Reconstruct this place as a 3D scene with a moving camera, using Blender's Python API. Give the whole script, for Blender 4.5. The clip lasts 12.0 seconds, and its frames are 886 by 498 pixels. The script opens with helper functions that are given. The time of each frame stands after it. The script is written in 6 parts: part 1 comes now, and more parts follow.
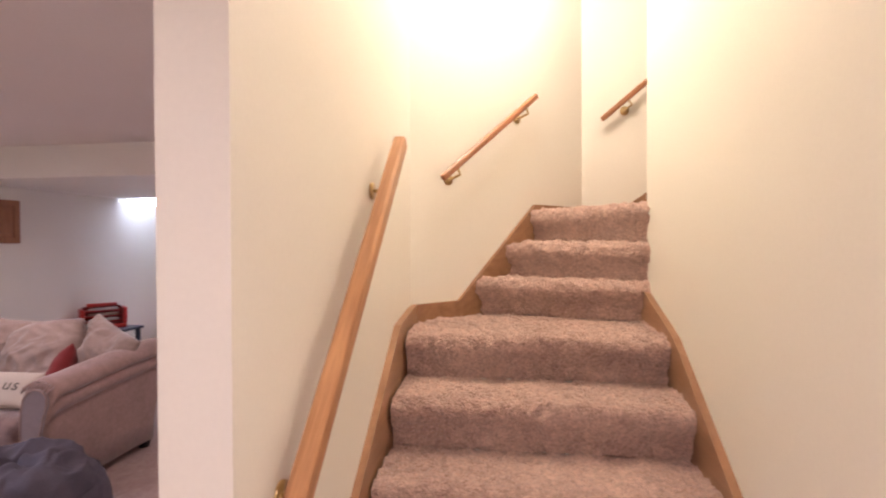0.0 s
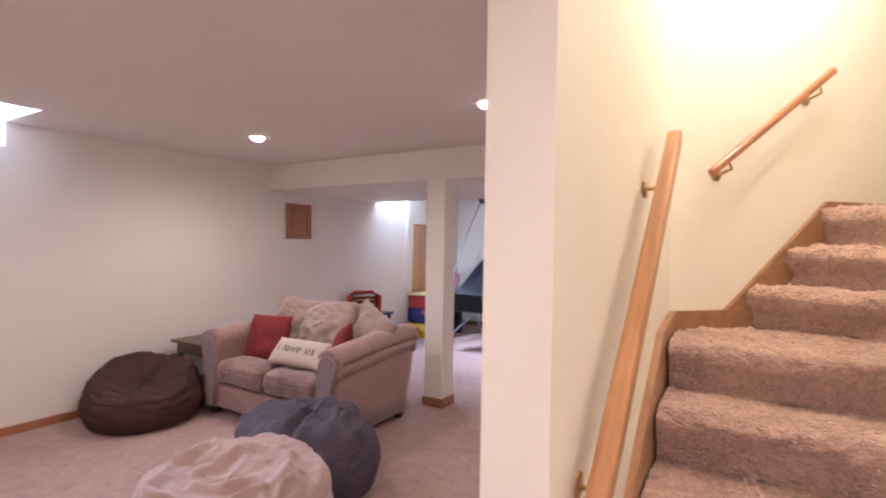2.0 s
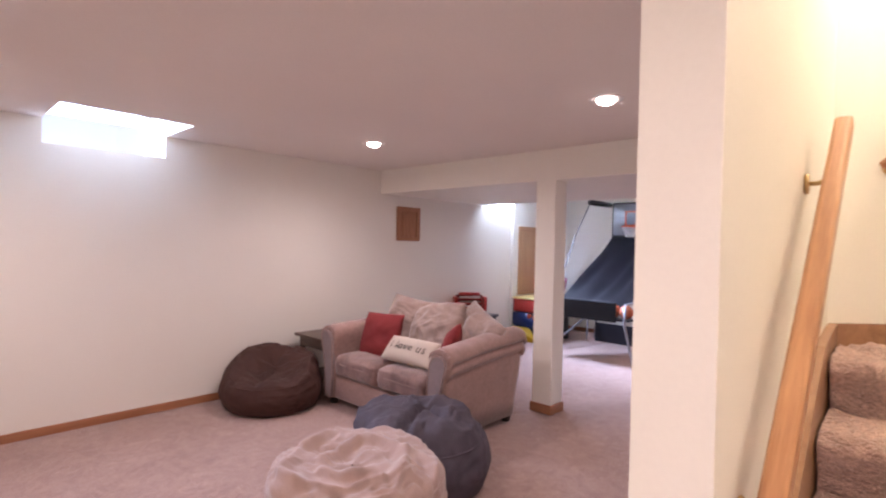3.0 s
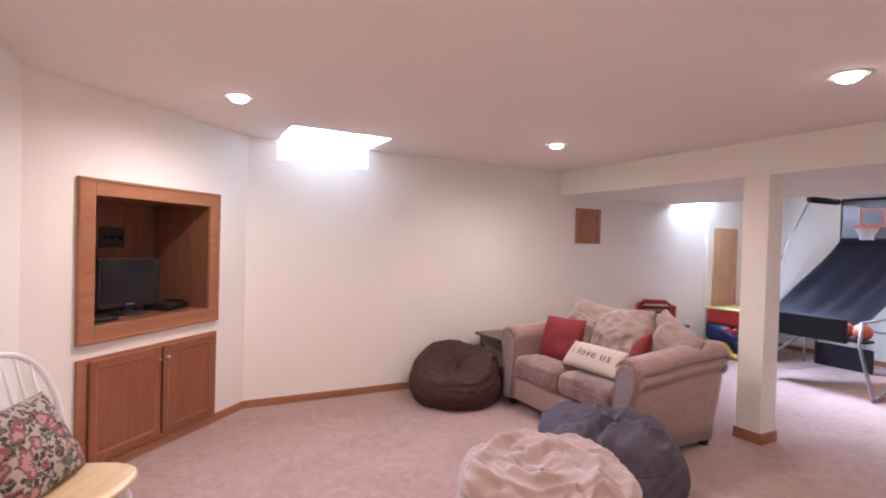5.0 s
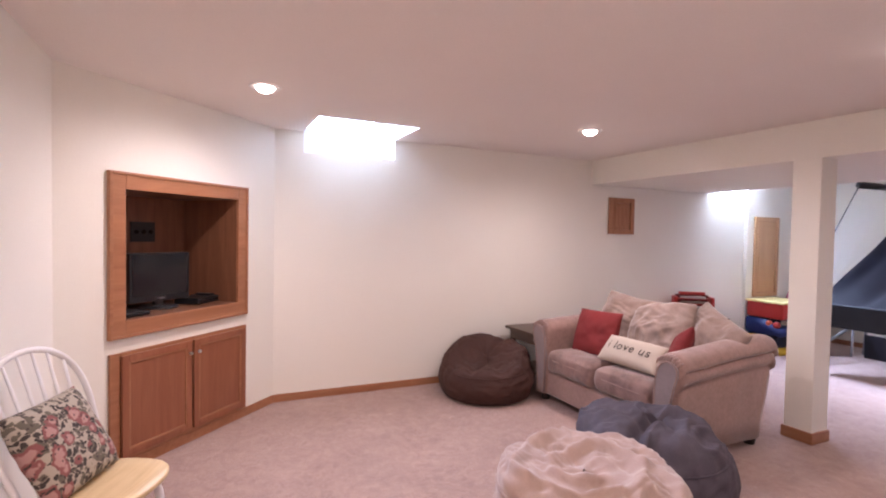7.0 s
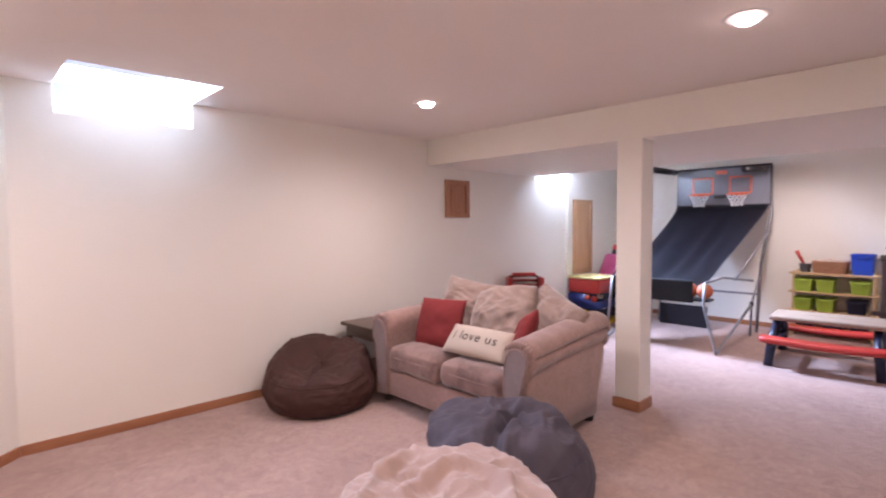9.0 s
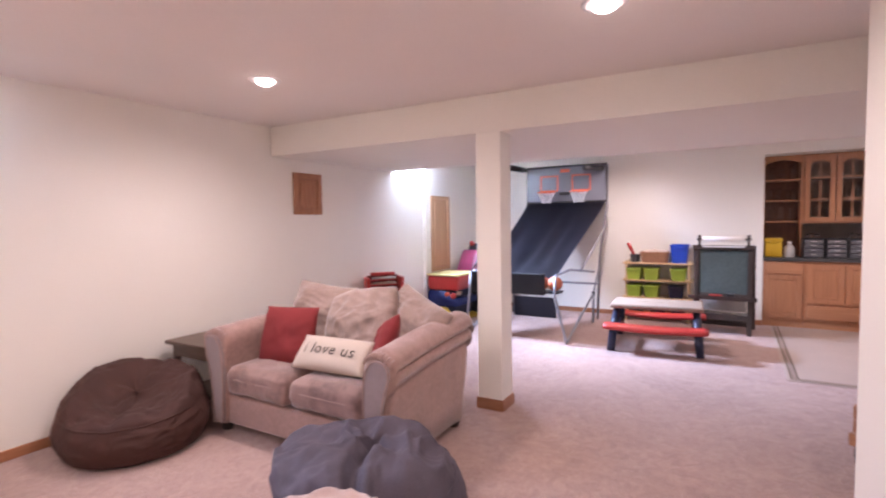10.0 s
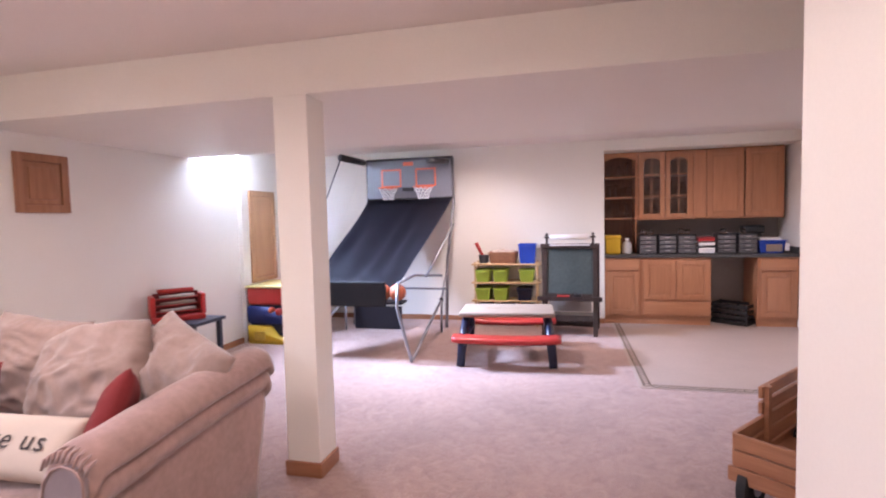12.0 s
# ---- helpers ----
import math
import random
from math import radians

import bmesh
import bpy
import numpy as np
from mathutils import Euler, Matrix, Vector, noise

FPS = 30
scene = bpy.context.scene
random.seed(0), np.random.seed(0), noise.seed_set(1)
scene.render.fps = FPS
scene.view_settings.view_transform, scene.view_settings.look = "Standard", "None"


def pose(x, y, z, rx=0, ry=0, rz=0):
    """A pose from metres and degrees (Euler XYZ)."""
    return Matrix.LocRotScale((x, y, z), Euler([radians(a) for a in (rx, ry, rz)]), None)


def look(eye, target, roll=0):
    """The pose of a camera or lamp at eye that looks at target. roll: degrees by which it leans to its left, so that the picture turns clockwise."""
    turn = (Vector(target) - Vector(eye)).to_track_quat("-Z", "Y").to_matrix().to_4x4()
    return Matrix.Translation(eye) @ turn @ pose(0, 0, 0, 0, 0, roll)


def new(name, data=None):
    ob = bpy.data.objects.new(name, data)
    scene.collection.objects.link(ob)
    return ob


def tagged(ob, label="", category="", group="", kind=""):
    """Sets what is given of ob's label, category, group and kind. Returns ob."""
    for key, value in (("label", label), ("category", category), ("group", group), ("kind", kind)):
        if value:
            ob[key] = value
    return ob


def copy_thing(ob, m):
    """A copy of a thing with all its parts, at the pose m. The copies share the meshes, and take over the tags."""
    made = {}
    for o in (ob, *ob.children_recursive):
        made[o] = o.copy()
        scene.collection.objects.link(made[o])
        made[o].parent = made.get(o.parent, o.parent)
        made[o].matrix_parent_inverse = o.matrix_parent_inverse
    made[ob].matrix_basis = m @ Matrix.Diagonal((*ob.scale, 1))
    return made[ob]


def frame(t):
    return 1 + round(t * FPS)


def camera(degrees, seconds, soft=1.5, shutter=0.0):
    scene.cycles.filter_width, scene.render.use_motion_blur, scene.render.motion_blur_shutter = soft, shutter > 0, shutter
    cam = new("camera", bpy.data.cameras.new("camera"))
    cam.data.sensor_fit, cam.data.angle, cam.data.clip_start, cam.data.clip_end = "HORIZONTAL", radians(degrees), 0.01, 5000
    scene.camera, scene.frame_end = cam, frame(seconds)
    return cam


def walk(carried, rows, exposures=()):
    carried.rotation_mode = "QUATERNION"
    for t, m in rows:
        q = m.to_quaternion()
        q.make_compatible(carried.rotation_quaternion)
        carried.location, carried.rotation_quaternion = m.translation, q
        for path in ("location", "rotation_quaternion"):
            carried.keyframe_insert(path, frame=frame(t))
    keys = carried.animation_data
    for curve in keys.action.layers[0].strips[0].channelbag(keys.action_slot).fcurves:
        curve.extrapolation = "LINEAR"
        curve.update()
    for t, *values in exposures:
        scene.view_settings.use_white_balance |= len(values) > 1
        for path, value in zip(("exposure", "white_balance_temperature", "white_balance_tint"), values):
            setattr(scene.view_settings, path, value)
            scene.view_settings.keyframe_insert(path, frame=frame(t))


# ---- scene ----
cam = camera(83.0, 12.0, 2.0, 0.35)
PATH = [
    (0, (0.312, 0.375, 1.531), (0.05, 2.358, 1.505), -0.2),
    (0.5, (0.277, 0.382, 1.52), (-0.204, 2.323, 1.503), 0.2),
    (1, (0.242, 0.359, 1.518), (-0.446, 2.237, 1.5), 0.6),
    (1.5, (0.199, 0.336, 1.525), (-0.672, 2.137, 1.5), 0.7),
    (2, (0.167, 0.308, 1.524), (-0.882, 2.011, 1.497), 0.9),
    (2.5, (0.133, 0.288, 1.512), (-1.082, 1.877, 1.492), 1.2),
    (3, (0.102, 0.274, 1.513), (-1.265, 1.734, 1.491), 1.3),
    (3.5, (0.077, 0.271, 1.495), (-1.422, 1.594, 1.473), 1.4),
    (5.5, (0.031, 0.17, 1.518), (-1.775, 1.029, 1.485), 1.5),
    (6, (0.023, 0.169, 1.515), (-1.795, 1.0, 1.478), 1.3),
    (6.5, (-0.007, 0.179, 1.509), (-1.831, 0.998, 1.46), 1.2),
    (8.5, (-0.408, 0.366, 1.466), (-2.011, 1.558, 1.368), 0.1),
    (9, (-0.519, 0.492, 1.461), (-1.961, 1.874, 1.362), -0.3),
    (9.5, (-0.631, 0.636, 1.452), (-1.877, 2.197, 1.348), -0.5),
    (10, (-0.732, 0.776, 1.451), (-1.733, 2.503, 1.338), -0.9),
    (10.5, (-0.772, 0.997, 1.44), (-1.567, 2.829, 1.322), -1.2),
    (11, (-0.817, 1.22, 1.437), (-1.5, 3.096, 1.318), -1.3),
    (11.5, (-0.876, 1.49, 1.427), (-1.449, 3.402, 1.307), -1.3),
    (12, (-0.896, 1.743, 1.421), (-1.366, 3.683, 1.301), -1.4),
]
walk(cam, [(t, look(eye, target, roll)) for t, eye, target, roll in PATH],
     [(0.0, -0.63, 6500, 31), (0.5, -0.70, 6500, 30), (1.5, -0.58, 6500, 30), (3.5, -0.36, 6500, 29), (5.5, -0.20, 6500, 28), (9.0, -0.17, 6500, 28), (10.5, 0.16, 6500, 30), (12.0, 0.14, 6500, 30)])

# ---------------------------------------------------------------- light
world = bpy.data.worlds.new("sky")
scene.world = world
world.use_nodes = True
wn = world.node_tree
sky = wn.nodes.new("ShaderNodeTexSky")
sky.sky_type, sky.sun_disc = "NISHITA", False
sky.sun_elevation, sky.sun_rotation = radians(40), radians(-60)
wn.links.new(sky.outputs[0], wn.nodes["Background"].inputs[0])
wn.nodes["Background"].inputs[1].default_value = 0.12

sun = new("sun", bpy.data.lights.new("sun", "SUN"))
sun.data.energy, sun.data.angle, sun.data.color = 1.2, radians(10), (1, 0.96, 0.9)
sun.matrix_world = look((-20, 8, 18), (0, 0, 0))


def area(name, place, target, sx, sy, watts, colour, spread=180):
    ob = new(name, bpy.data.lights.new(name, "AREA"))
    ob.data.shape, ob.data.size, ob.data.size_y = "RECTANGLE", sx, sy
    ob.data.energy, ob.data.color, ob.data.spread = watts, colour, radians(spread)
    ob.matrix_world = look(place, target)
    return ob


def spot(name, place, watts, colour, degrees=172, blend=0.9, size=0.06):
    ob = new(name, bpy.data.lights.new(name, "SPOT"))
    ob.data.energy, ob.data.color, ob.data.spot_size = watts, colour, radians(degrees)
    ob.data.spot_blend, ob.data.shadow_soft_size = blend, size
    ob.matrix_world = look(place, (place[0], place[1] + 0.0001, 0))
    return ob


CEIL, SOFFIT = 2.383, 2.103
WARM = (1.0, 0.905, 0.845)
DAY = (0.52, 0.72, 1.0)
CANS = [(-3.36, 0.50, 100), (-3.39, 3.08, 100), (-1.23, 3.07, 70), (-1.23, 0.45, 52), (0.36, -0.15, 95), (-2.10, 7.35, 140), (0.55, 7.40, 92)]
for cx, cy, watts in CANS:
    spot("can_light", (cx, cy, CEIL - 0.045), watts, WARM)
for wy, watts in ((1.3675, 52), (6.555, 330)):
    area("window_light", (-4.97, wy, 2.74), (-4.07, wy, 1.9), 0.72, 0.6, watts, DAY, 120)
stair_bulb = new("stair_bulb", bpy.data.lights.new("stair_bulb", "POINT"))
stair_bulb.data.energy, stair_bulb.data.color, stair_bulb.data.shadow_soft_size = 50, (1.0, 0.93, 0.69), 0.09
stair_bulb.location = (0.38, 2.50, 3.06)

# ---------------------------------------------------------------- materials
MATS = {}


def mat(name, colour, rough=0.6, vary=0.08, scale=3.0, fine=60.0, bump=0.1, bump_scale=None, metal=0.0, sheen=0.0, per_object=0.0,
        stretch=(1, 1, 1), second=None, second_at=0.55, coat=0.0, dist=0.004):
    """Painted, woven or moulded surface: broad patches and fine grain in colour, fine relief."""
    if name in MATS:
        return MATS[name]
    m = bpy.data.materials.new(name)
    m.use_nodes = True
    t = m.node_tree
    b = t.nodes["Principled BSDF"]
    N, L = t.nodes.new, t.links.new
    tc, mp = N("ShaderNodeTexCoord"), N("ShaderNodeMapping")
    mp.inputs["Scale"].default_value = stretch
    L(tc.outputs["Object"], mp.inputs["Vector"])
    big, small = N("ShaderNodeTexNoise"), N("ShaderNodeTexNoise")
    big.inputs["Scale"].default_value, small.inputs["Scale"].default_value = scale, fine
    big.inputs["Detail"].default_value, small.inputs["Detail"].default_value = 4, 3
    for n in (big, small):
        L(mp.outputs[0], n.inputs["Vector"])
    mixf = N("ShaderNodeMath")
    mixf.operation = "ADD"
    L(big.outputs["Fac"], mixf.inputs[0])
    L(small.outputs["Fac"], mixf.inputs[1])
    ramp = N("ShaderNodeMapRange")
    ramp.inputs["From Min"].default_value, ramp.inputs["From Max"].default_value = 0.65, 1.35
    ramp.inputs["To Min"].default_value, ramp.inputs["To Max"].default_value = 1 - vary, 1 + vary
    L(mixf.outputs[0], ramp.inputs["Value"])
    val = ramp.outputs[0]
    if per_object:
        oi = N("ShaderNodeObjectInfo")
        r2 = N("ShaderNodeMapRange")
        r2.inputs["To Min"].default_value, r2.inputs["To Max"].default_value = 1 - per_object, 1 + per_object
        L(oi.outputs["Random"], r2.inputs["Value"])
        mul = N("ShaderNodeMath")
        mul.operation = "MULTIPLY"
        L(val, mul.inputs[0])
        L(r2.outputs[0], mul.inputs[1])
        val = mul.outputs[0]
    hsv = N("ShaderNodeHueSaturation")
    hsv.inputs["Color"].default_value = (*colour, 1)
    L(val, hsv.inputs["Value"])
    out = hsv.outputs[0]
    if second:
        cr = N("ShaderNodeMapRange")
        cr.inputs["From Min"].default_value, cr.inputs["From Max"].default_value = second_at - 0.08, second_at + 0.08
        L(big.outputs["Fac"], cr.inputs["Value"])
        mx = N("ShaderNodeMix")
        mx.data_type = "RGBA"
        L(cr.outputs[0], mx.inputs[0])
        L(out, mx.inputs[6])
        mx.inputs[7].default_value = (*second, 1)
        out = mx.outputs[2]
    L(out, b.inputs["Base Color"])
    b.inputs["Roughness"].default_value, b.inputs["Metallic"].default_value = rough, metal
    b.inputs["Sheen Weight"].default_value, b.inputs["Coat Weight"].default_value = sheen, coat
    if sheen:
        b.inputs["Sheen Roughness"].default_value = 0.5
    if bump:
        bn = N("ShaderNodeTexNoise")
        bn.inputs["Scale"].default_value, bn.inputs["Detail"].default_value = bump_scale or fine, 4
        L(mp.outputs[0], bn.inputs["Vector"])
        bp = N("ShaderNodeBump")
        bp.inputs["Strength"].default_value, bp.inputs["Distance"].default_value = bump, dist
        L(bn.outputs["Fac"], bp.inputs["Height"])
        L(bp.outputs[0], b.inputs["Normal"])
    MATS[name] = m
    return m


def wood(name, dark, light, axis=2, scale=6.0, rough=0.38, per_object=0.08, coat=0.15):
    """Varnished wood with grain that runs along one axis of the object."""
    if name in MATS:
        return MATS[name]
    m = bpy.data.materials.new(name)
    m.use_nodes = True
    t = m.node_tree
    b = t.nodes["Principled BSDF"]
    N, L = t.nodes.new, t.links.new
    tc, mp, oi = N("ShaderNodeTexCoord"), N("ShaderNodeMapping"), N("ShaderNodeObjectInfo")
    sc = [7.0, 7.0, 7.0]
    sc[axis] = 0.55
    mp.inputs["Scale"].default_value = sc
    L(tc.outputs["Object"], mp.inputs["Vector"])
    off = N("ShaderNodeVectorMath")
    off.operation = "ADD"
    L(mp.outputs[0], off.inputs[0])
    L(oi.outputs["Random"], off.inputs[1])
    n1, n2 = N("ShaderNodeTexNoise"), N("ShaderNodeTexNoise")
    n1.inputs["Scale"].default_value, n1.inputs["Detail"].default_value, n1.inputs["Distortion"].default_value = scale * 0.35, 5, 1.4
    n2.inputs["Scale"].default_value, n2.inputs["Detail"].default_value = scale * 3.0, 3
    L(off.outputs[0], n1.inputs["Vector"])
    L(off.outputs[0], n2.inputs["Vector"])
    ad = N("ShaderNodeMath")
    ad.operation = "MULTIPLY_ADD"
    ad.inputs[1].default_value = 0.35
    L(n2.outputs["Fac"], ad.inputs[0])
    L(n1.outputs["Fac"], ad.inputs[2])
    r = N("ShaderNodeValToRGB")
    r.color_ramp.elements[0].position, r.color_ramp.elements[0].color = 0.40, (*dark, 1)
    r.color_ramp.elements[1].position, r.color_ramp.elements[1].color = 0.95, (*light, 1)
    L(ad.outputs[0], r.inputs[0])
    hs, r2 = N("ShaderNodeHueSaturation"), N("ShaderNodeMapRange")
    r2.inputs["To Min"].default_value, r2.inputs["To Max"].default_value = 1 - per_object, 1 + per_object
    L(oi.outputs["Random"], r2.inputs["Value"])
    L(r2.outputs[0], hs.inputs["Value"])
    L(r.outputs[0], hs.inputs["Color"])
    L(hs.outputs[0], b.inputs["Base Color"])
    b.inputs["Roughness"].default_value, b.inputs["Coat Weight"].default_value = rough, coat
    bp = N("ShaderNodeBump")
    bp.inputs["Strength"].default_value, bp.inputs["Distance"].default_value = 0.08, 0.002
    L(ad.outputs[0], bp.inputs["Height"])
    L(bp.outputs[0], b.inputs["Normal"])
    MATS[name] = m
    return m


def glow(name, colour, strength):
    m = bpy.data.materials.new(name)
    m.use_nodes = True
    b = m.node_tree.nodes["Principled BSDF"]
    b.inputs["Emission Color"].default_value, b.inputs["Emission Strength"].default_value = (*colour, 1), strength
    return m


def glass(name, tint=(1, 1, 1), rough=0.02):
    m = bpy.data.materials.new(name)
    m.use_nodes = True
    b = m.node_tree.nodes["Principled BSDF"]
    b.inputs["Base Color"].default_value = (*tint, 1)
    b.inputs["Transmission Weight"].default_value, b.inputs["Roughness"].default_value = 1.0, rough
    return m


PAINT = mat("wall_paint", (0.875, 0.85, 0.775), 0.55, 0.018, 1.2, 90, 0.10, 180, dist=0.001)
CEILP = mat("ceiling_paint", (0.88, 0.83, 0.785), 0.9, 0.03, 1.0, 140, 0.35, 160, dist=0.002)
def carpet(name, dark, light, patch, mark, tuft, soft_mark, relief, depth, stretch=(1, 1, 1)):
    """Cut-pile carpet: broad brushed areas, trodden marks and single tufts, from dark to light."""
    m = bpy.data.materials.new(name)
    m.use_nodes = True
    t = m.node_tree
    b = t.nodes["Principled BSDF"]
    N, L = t.nodes.new, t.links.new
    tc, mp = N("ShaderNodeTexCoord"), N("ShaderNodeMapping")
    mp.inputs["Scale"].default_value = stretch
    L(tc.outputs["Object"], mp.inputs["Vector"])
    total = None
    for scale, weight, twist in ((patch, 0.30, 0.6), (mark, soft_mark, 1.2), (tuft, 0.35, 0.0)):
        n = N("ShaderNodeTexNoise")
        n.inputs["Scale"].default_value, n.inputs["Detail"].default_value, n.inputs["Distortion"].default_value = scale, 3, twist
        L(mp.outputs[0], n.inputs["Vector"])
        k = N("ShaderNodeMath")
        k.operation = "MULTIPLY_ADD"
        k.inputs[1].default_value, k.inputs[2].default_value = weight, -0.5 * weight
        L(n.outputs["Fac"], k.inputs[0])
        if total is not None:
            L(total, k.inputs[2])
            k.inputs[1].default_value = weight
        total = k.outputs[0]
    mid = 0.5 * (soft_mark + 0.35)
    r = N("ShaderNodeMapRange")
    r.inputs["From Min"].default_value, r.inputs["From Max"].default_value = mid - 0.165, mid + 0.165
    L(total, r.inputs["Value"])
    mx = N("ShaderNodeMix")
    mx.data_type = "RGBA"
    mx.inputs[6].default_value, mx.inputs[7].default_value = (*dark, 1), (*light, 1)
    L(r.outputs[0], mx.inputs[0])
    L(mx.outputs[2], b.inputs["Base Color"])
    b.inputs["Roughness"].default_value, b.inputs["Sheen Weight"].default_value, b.inputs["Sheen Roughness"].default_value = 0.95, 0.25, 0.5
    bn, bp = N("ShaderNodeTexNoise"), N("ShaderNodeBump")
    bn.inputs["Scale"].default_value, bn.inputs["Detail"].default_value = relief, 4
    L(mp.outputs[0], bn.inputs["Vector"])
    bp.inputs["Strength"].default_value, bp.inputs["Distance"].default_value = 0.9, depth
    L(bn.outputs["Fac"], bp.inputs["Height"])
    L(bp.outputs[0], b.inputs["Normal"])
    MATS[name] = m
    return m


CARPET = carpet("carpet_pile", (0.325, 0.205, 0.17), (0.535, 0.365, 0.31), 1.3, 13.0, 60.0, 0.42, 130, 0.012)
STAIRC = carpet("stair_carpet_pile", (0.36, 0.212, 0.172), (0.86, 0.60, 0.50), 4.0, 30.0, 110.0, 0.30, 130, 0.022, (0.8, 1, 1))
OAKX = wood("oak_along_x", (0.30, 0.118, 0.054), (0.43, 0.195, 0.098), 0)
OAKY = wood("oak_along_y", (0.30, 0.118, 0.054), (0.43, 0.195, 0.098), 1)
OAKZ = wood("oak_upright", (0.30, 0.125, 0.06), (0.45, 0.215, 0.11), 2)
STRINGW = wood("string_oak", (0.25, 0.125, 0.066), (0.40, 0.22, 0.12), 1)
RAILW = wood("handrail_oak", (0.38, 0.165, 0.07), (0.68, 0.36, 0.175), 1, 9.0)
MAPLEX = wood("cabinet_maple_x", (0.385, 0.165, 0.078), (0.50, 0.235, 0.118), 0, per_object=0.05)
MAPLE = wood("cabinet_maple", (0.385, 0.165, 0.078), (0.50, 0.235, 0.118), 2, per_object=0.05)
PINE = wood("light_pine", (0.58, 0.40, 0.20), (0.76, 0.57, 0.33), 0)
DARKW = wood("dark_walnut", (0.055, 0.03, 0.02), (0.12, 0.07, 0.045), 0)
ESPR = wood("espresso_wood", (0.02, 0.013, 0.011), (0.05, 0.03, 0.025), 2)
# sofa cloth tinted cooler to carry the bluish reflection on the arm fronts
ARMF = mat("microfibre_front", (0.27, 0.205, 0.20), 0.8, 0.10, 5, 34, 0.2, 220, sheen=0.5)
SOFA = mat("microfibre", (0.33, 0.202, 0.17), 0.85, 0.20, 5, 34, 0.25, 220, sheen=0.5)
SEATC = mat("microfibre_worn", (0.205, 0.118, 0.097), 0.85, 0.34, 7, 30, 0.3, 220, sheen=0.5, second=(0.28, 0.17, 0.142), second_at=0.56)
SOFA2 = mat("microfibre_light", (0.32, 0.23, 0.195), 0.85, 0.14, 5, 34, 0.25, 220, sheen=0.5)
REDC = mat("red_cotton", (0.21, 0.022, 0.022), 0.9, 0.12, 6, 200, 0.3, 300)
CREAMC = mat("cream_canvas", (0.53, 0.45, 0.37), 0.9, 0.05, 6, 240, 0.3, 320)
BROWNB = mat("brown_twill", (0.052, 0.018, 0.012), 0.8, 0.25, 5, 180, 0.3, 240)
GREYB = mat("slate_denim", (0.066, 0.053, 0.07), 0.75, 0.25, 5, 180, 0.35, 260)
CREAMB = mat("cream_suede", (0.42, 0.29, 0.242), 0.85, 0.10, 5, 180, 0.3, 220, sheen=0.4)
WHITEP = mat("white_enamel", (0.80, 0.79, 0.78), 0.3, 0.03, 5, 60, 0.03)
BLACKP = mat("black_plastic", (0.015, 0.015, 0.017), 0.35, 0.2, 5, 80, 0.05)
SCREEN = mat("dark_screen", (0.012, 0.013, 0.016), 0.12, 0.05, 2, 20, 0)
STEEL = mat("brushed_steel", (0.55, 0.55, 0.56), 0.3, 0.08, 10, 150, 0.04, metal=1)
BRASS = mat("aged_brass", (0.55, 0.40, 0.20), 0.3, 0.1, 10, 150, 0.04, metal=1)
TUBE = mat("grey_powder_coat", (0.30, 0.30, 0.32), 0.48, 0.08, 10, 90, 0.03, metal=0.6)


# ---------------------------------------------------------------- mesh helpers
def thing(name, label, category, group="", place=(0, 0, 0), rz=0, kind=""):
    ob = new(name)
    ob.empty_display_size = 0.05
    ob.matrix_world = pose(*place, 0, 0, rz)
    return tagged(ob, label, category, group, kind)


def finish(name, bm, material, parent=None, label="", smooth=False, mods=()):
    me = bpy.data.meshes.new(name)
    bmesh.ops.recalc_face_normals(bm, faces=bm.faces)
    bm.to_mesh(me)
    bm.free()
    if smooth:
        for p in me.polygons:
            p.use_smooth = True
    me.materials.append(material)
    ob = new(name, me)
    if parent:
        ob.parent = parent
    if label:
        ob["label"] = label
    return ob


def part(name, bm, material, parent, label="", smooth=False):
    return finish(name, bm, material, parent, label, smooth)


def structure(name, bm, material, label, category, smooth=False, parent=None):
    ob = finish(name, bm, material, parent, "", smooth)
    return tagged(ob, label, category, "", "structure")


def box(bm, x0, x1, y0, y1, z0, z1, bevel=0.0, m=None, seg=2):
    vs = [bm.verts.new((x, y, z)) for x in (x0, x1) for y in (y0, y1) for z in (z0, z1)]
    fs = [bm.faces.new([vs[i] for i in q]) for q in ((0, 1, 3, 2), (4, 6, 7, 5), (0, 4, 5, 1), (2, 3, 7, 6), (0, 2, 6, 4), (1, 5, 7, 3))]
    if bevel:
        es = list({e for f in fs for e in f.edges})
        r = bmesh.ops.bevel(bm, geom=es, offset=bevel, segments=seg, profile=0.6, affect="EDGES")
        vs = list({v for f in r["faces"] for v in f.verts} | {v for v in vs if v.is_valid})
    if m is not None:
        bmesh.ops.transform(bm, matrix=m, verts=[v for v in vs if v.is_valid])
    return bm


def boxm(*a, bevel=0.0, m=None, seg=2):
    return box(bmesh.new(), *a, bevel=bevel, m=m, seg=seg)


def prism(poly, z0, z1, bm=None):
    bm = bm or bmesh.new()
    lo, hi = [bm.verts.new((x, y, z0)) for x, y in poly], [bm.verts.new((x, y, z1)) for x, y in poly]
    bm.faces.new(lo[::-1])
    bm.faces.new(hi)
    for i in range(len(poly)):
        j = (i + 1) % len(poly)
        bm.faces.new((lo[i], lo[j], hi[j], hi[i]))
    return bm


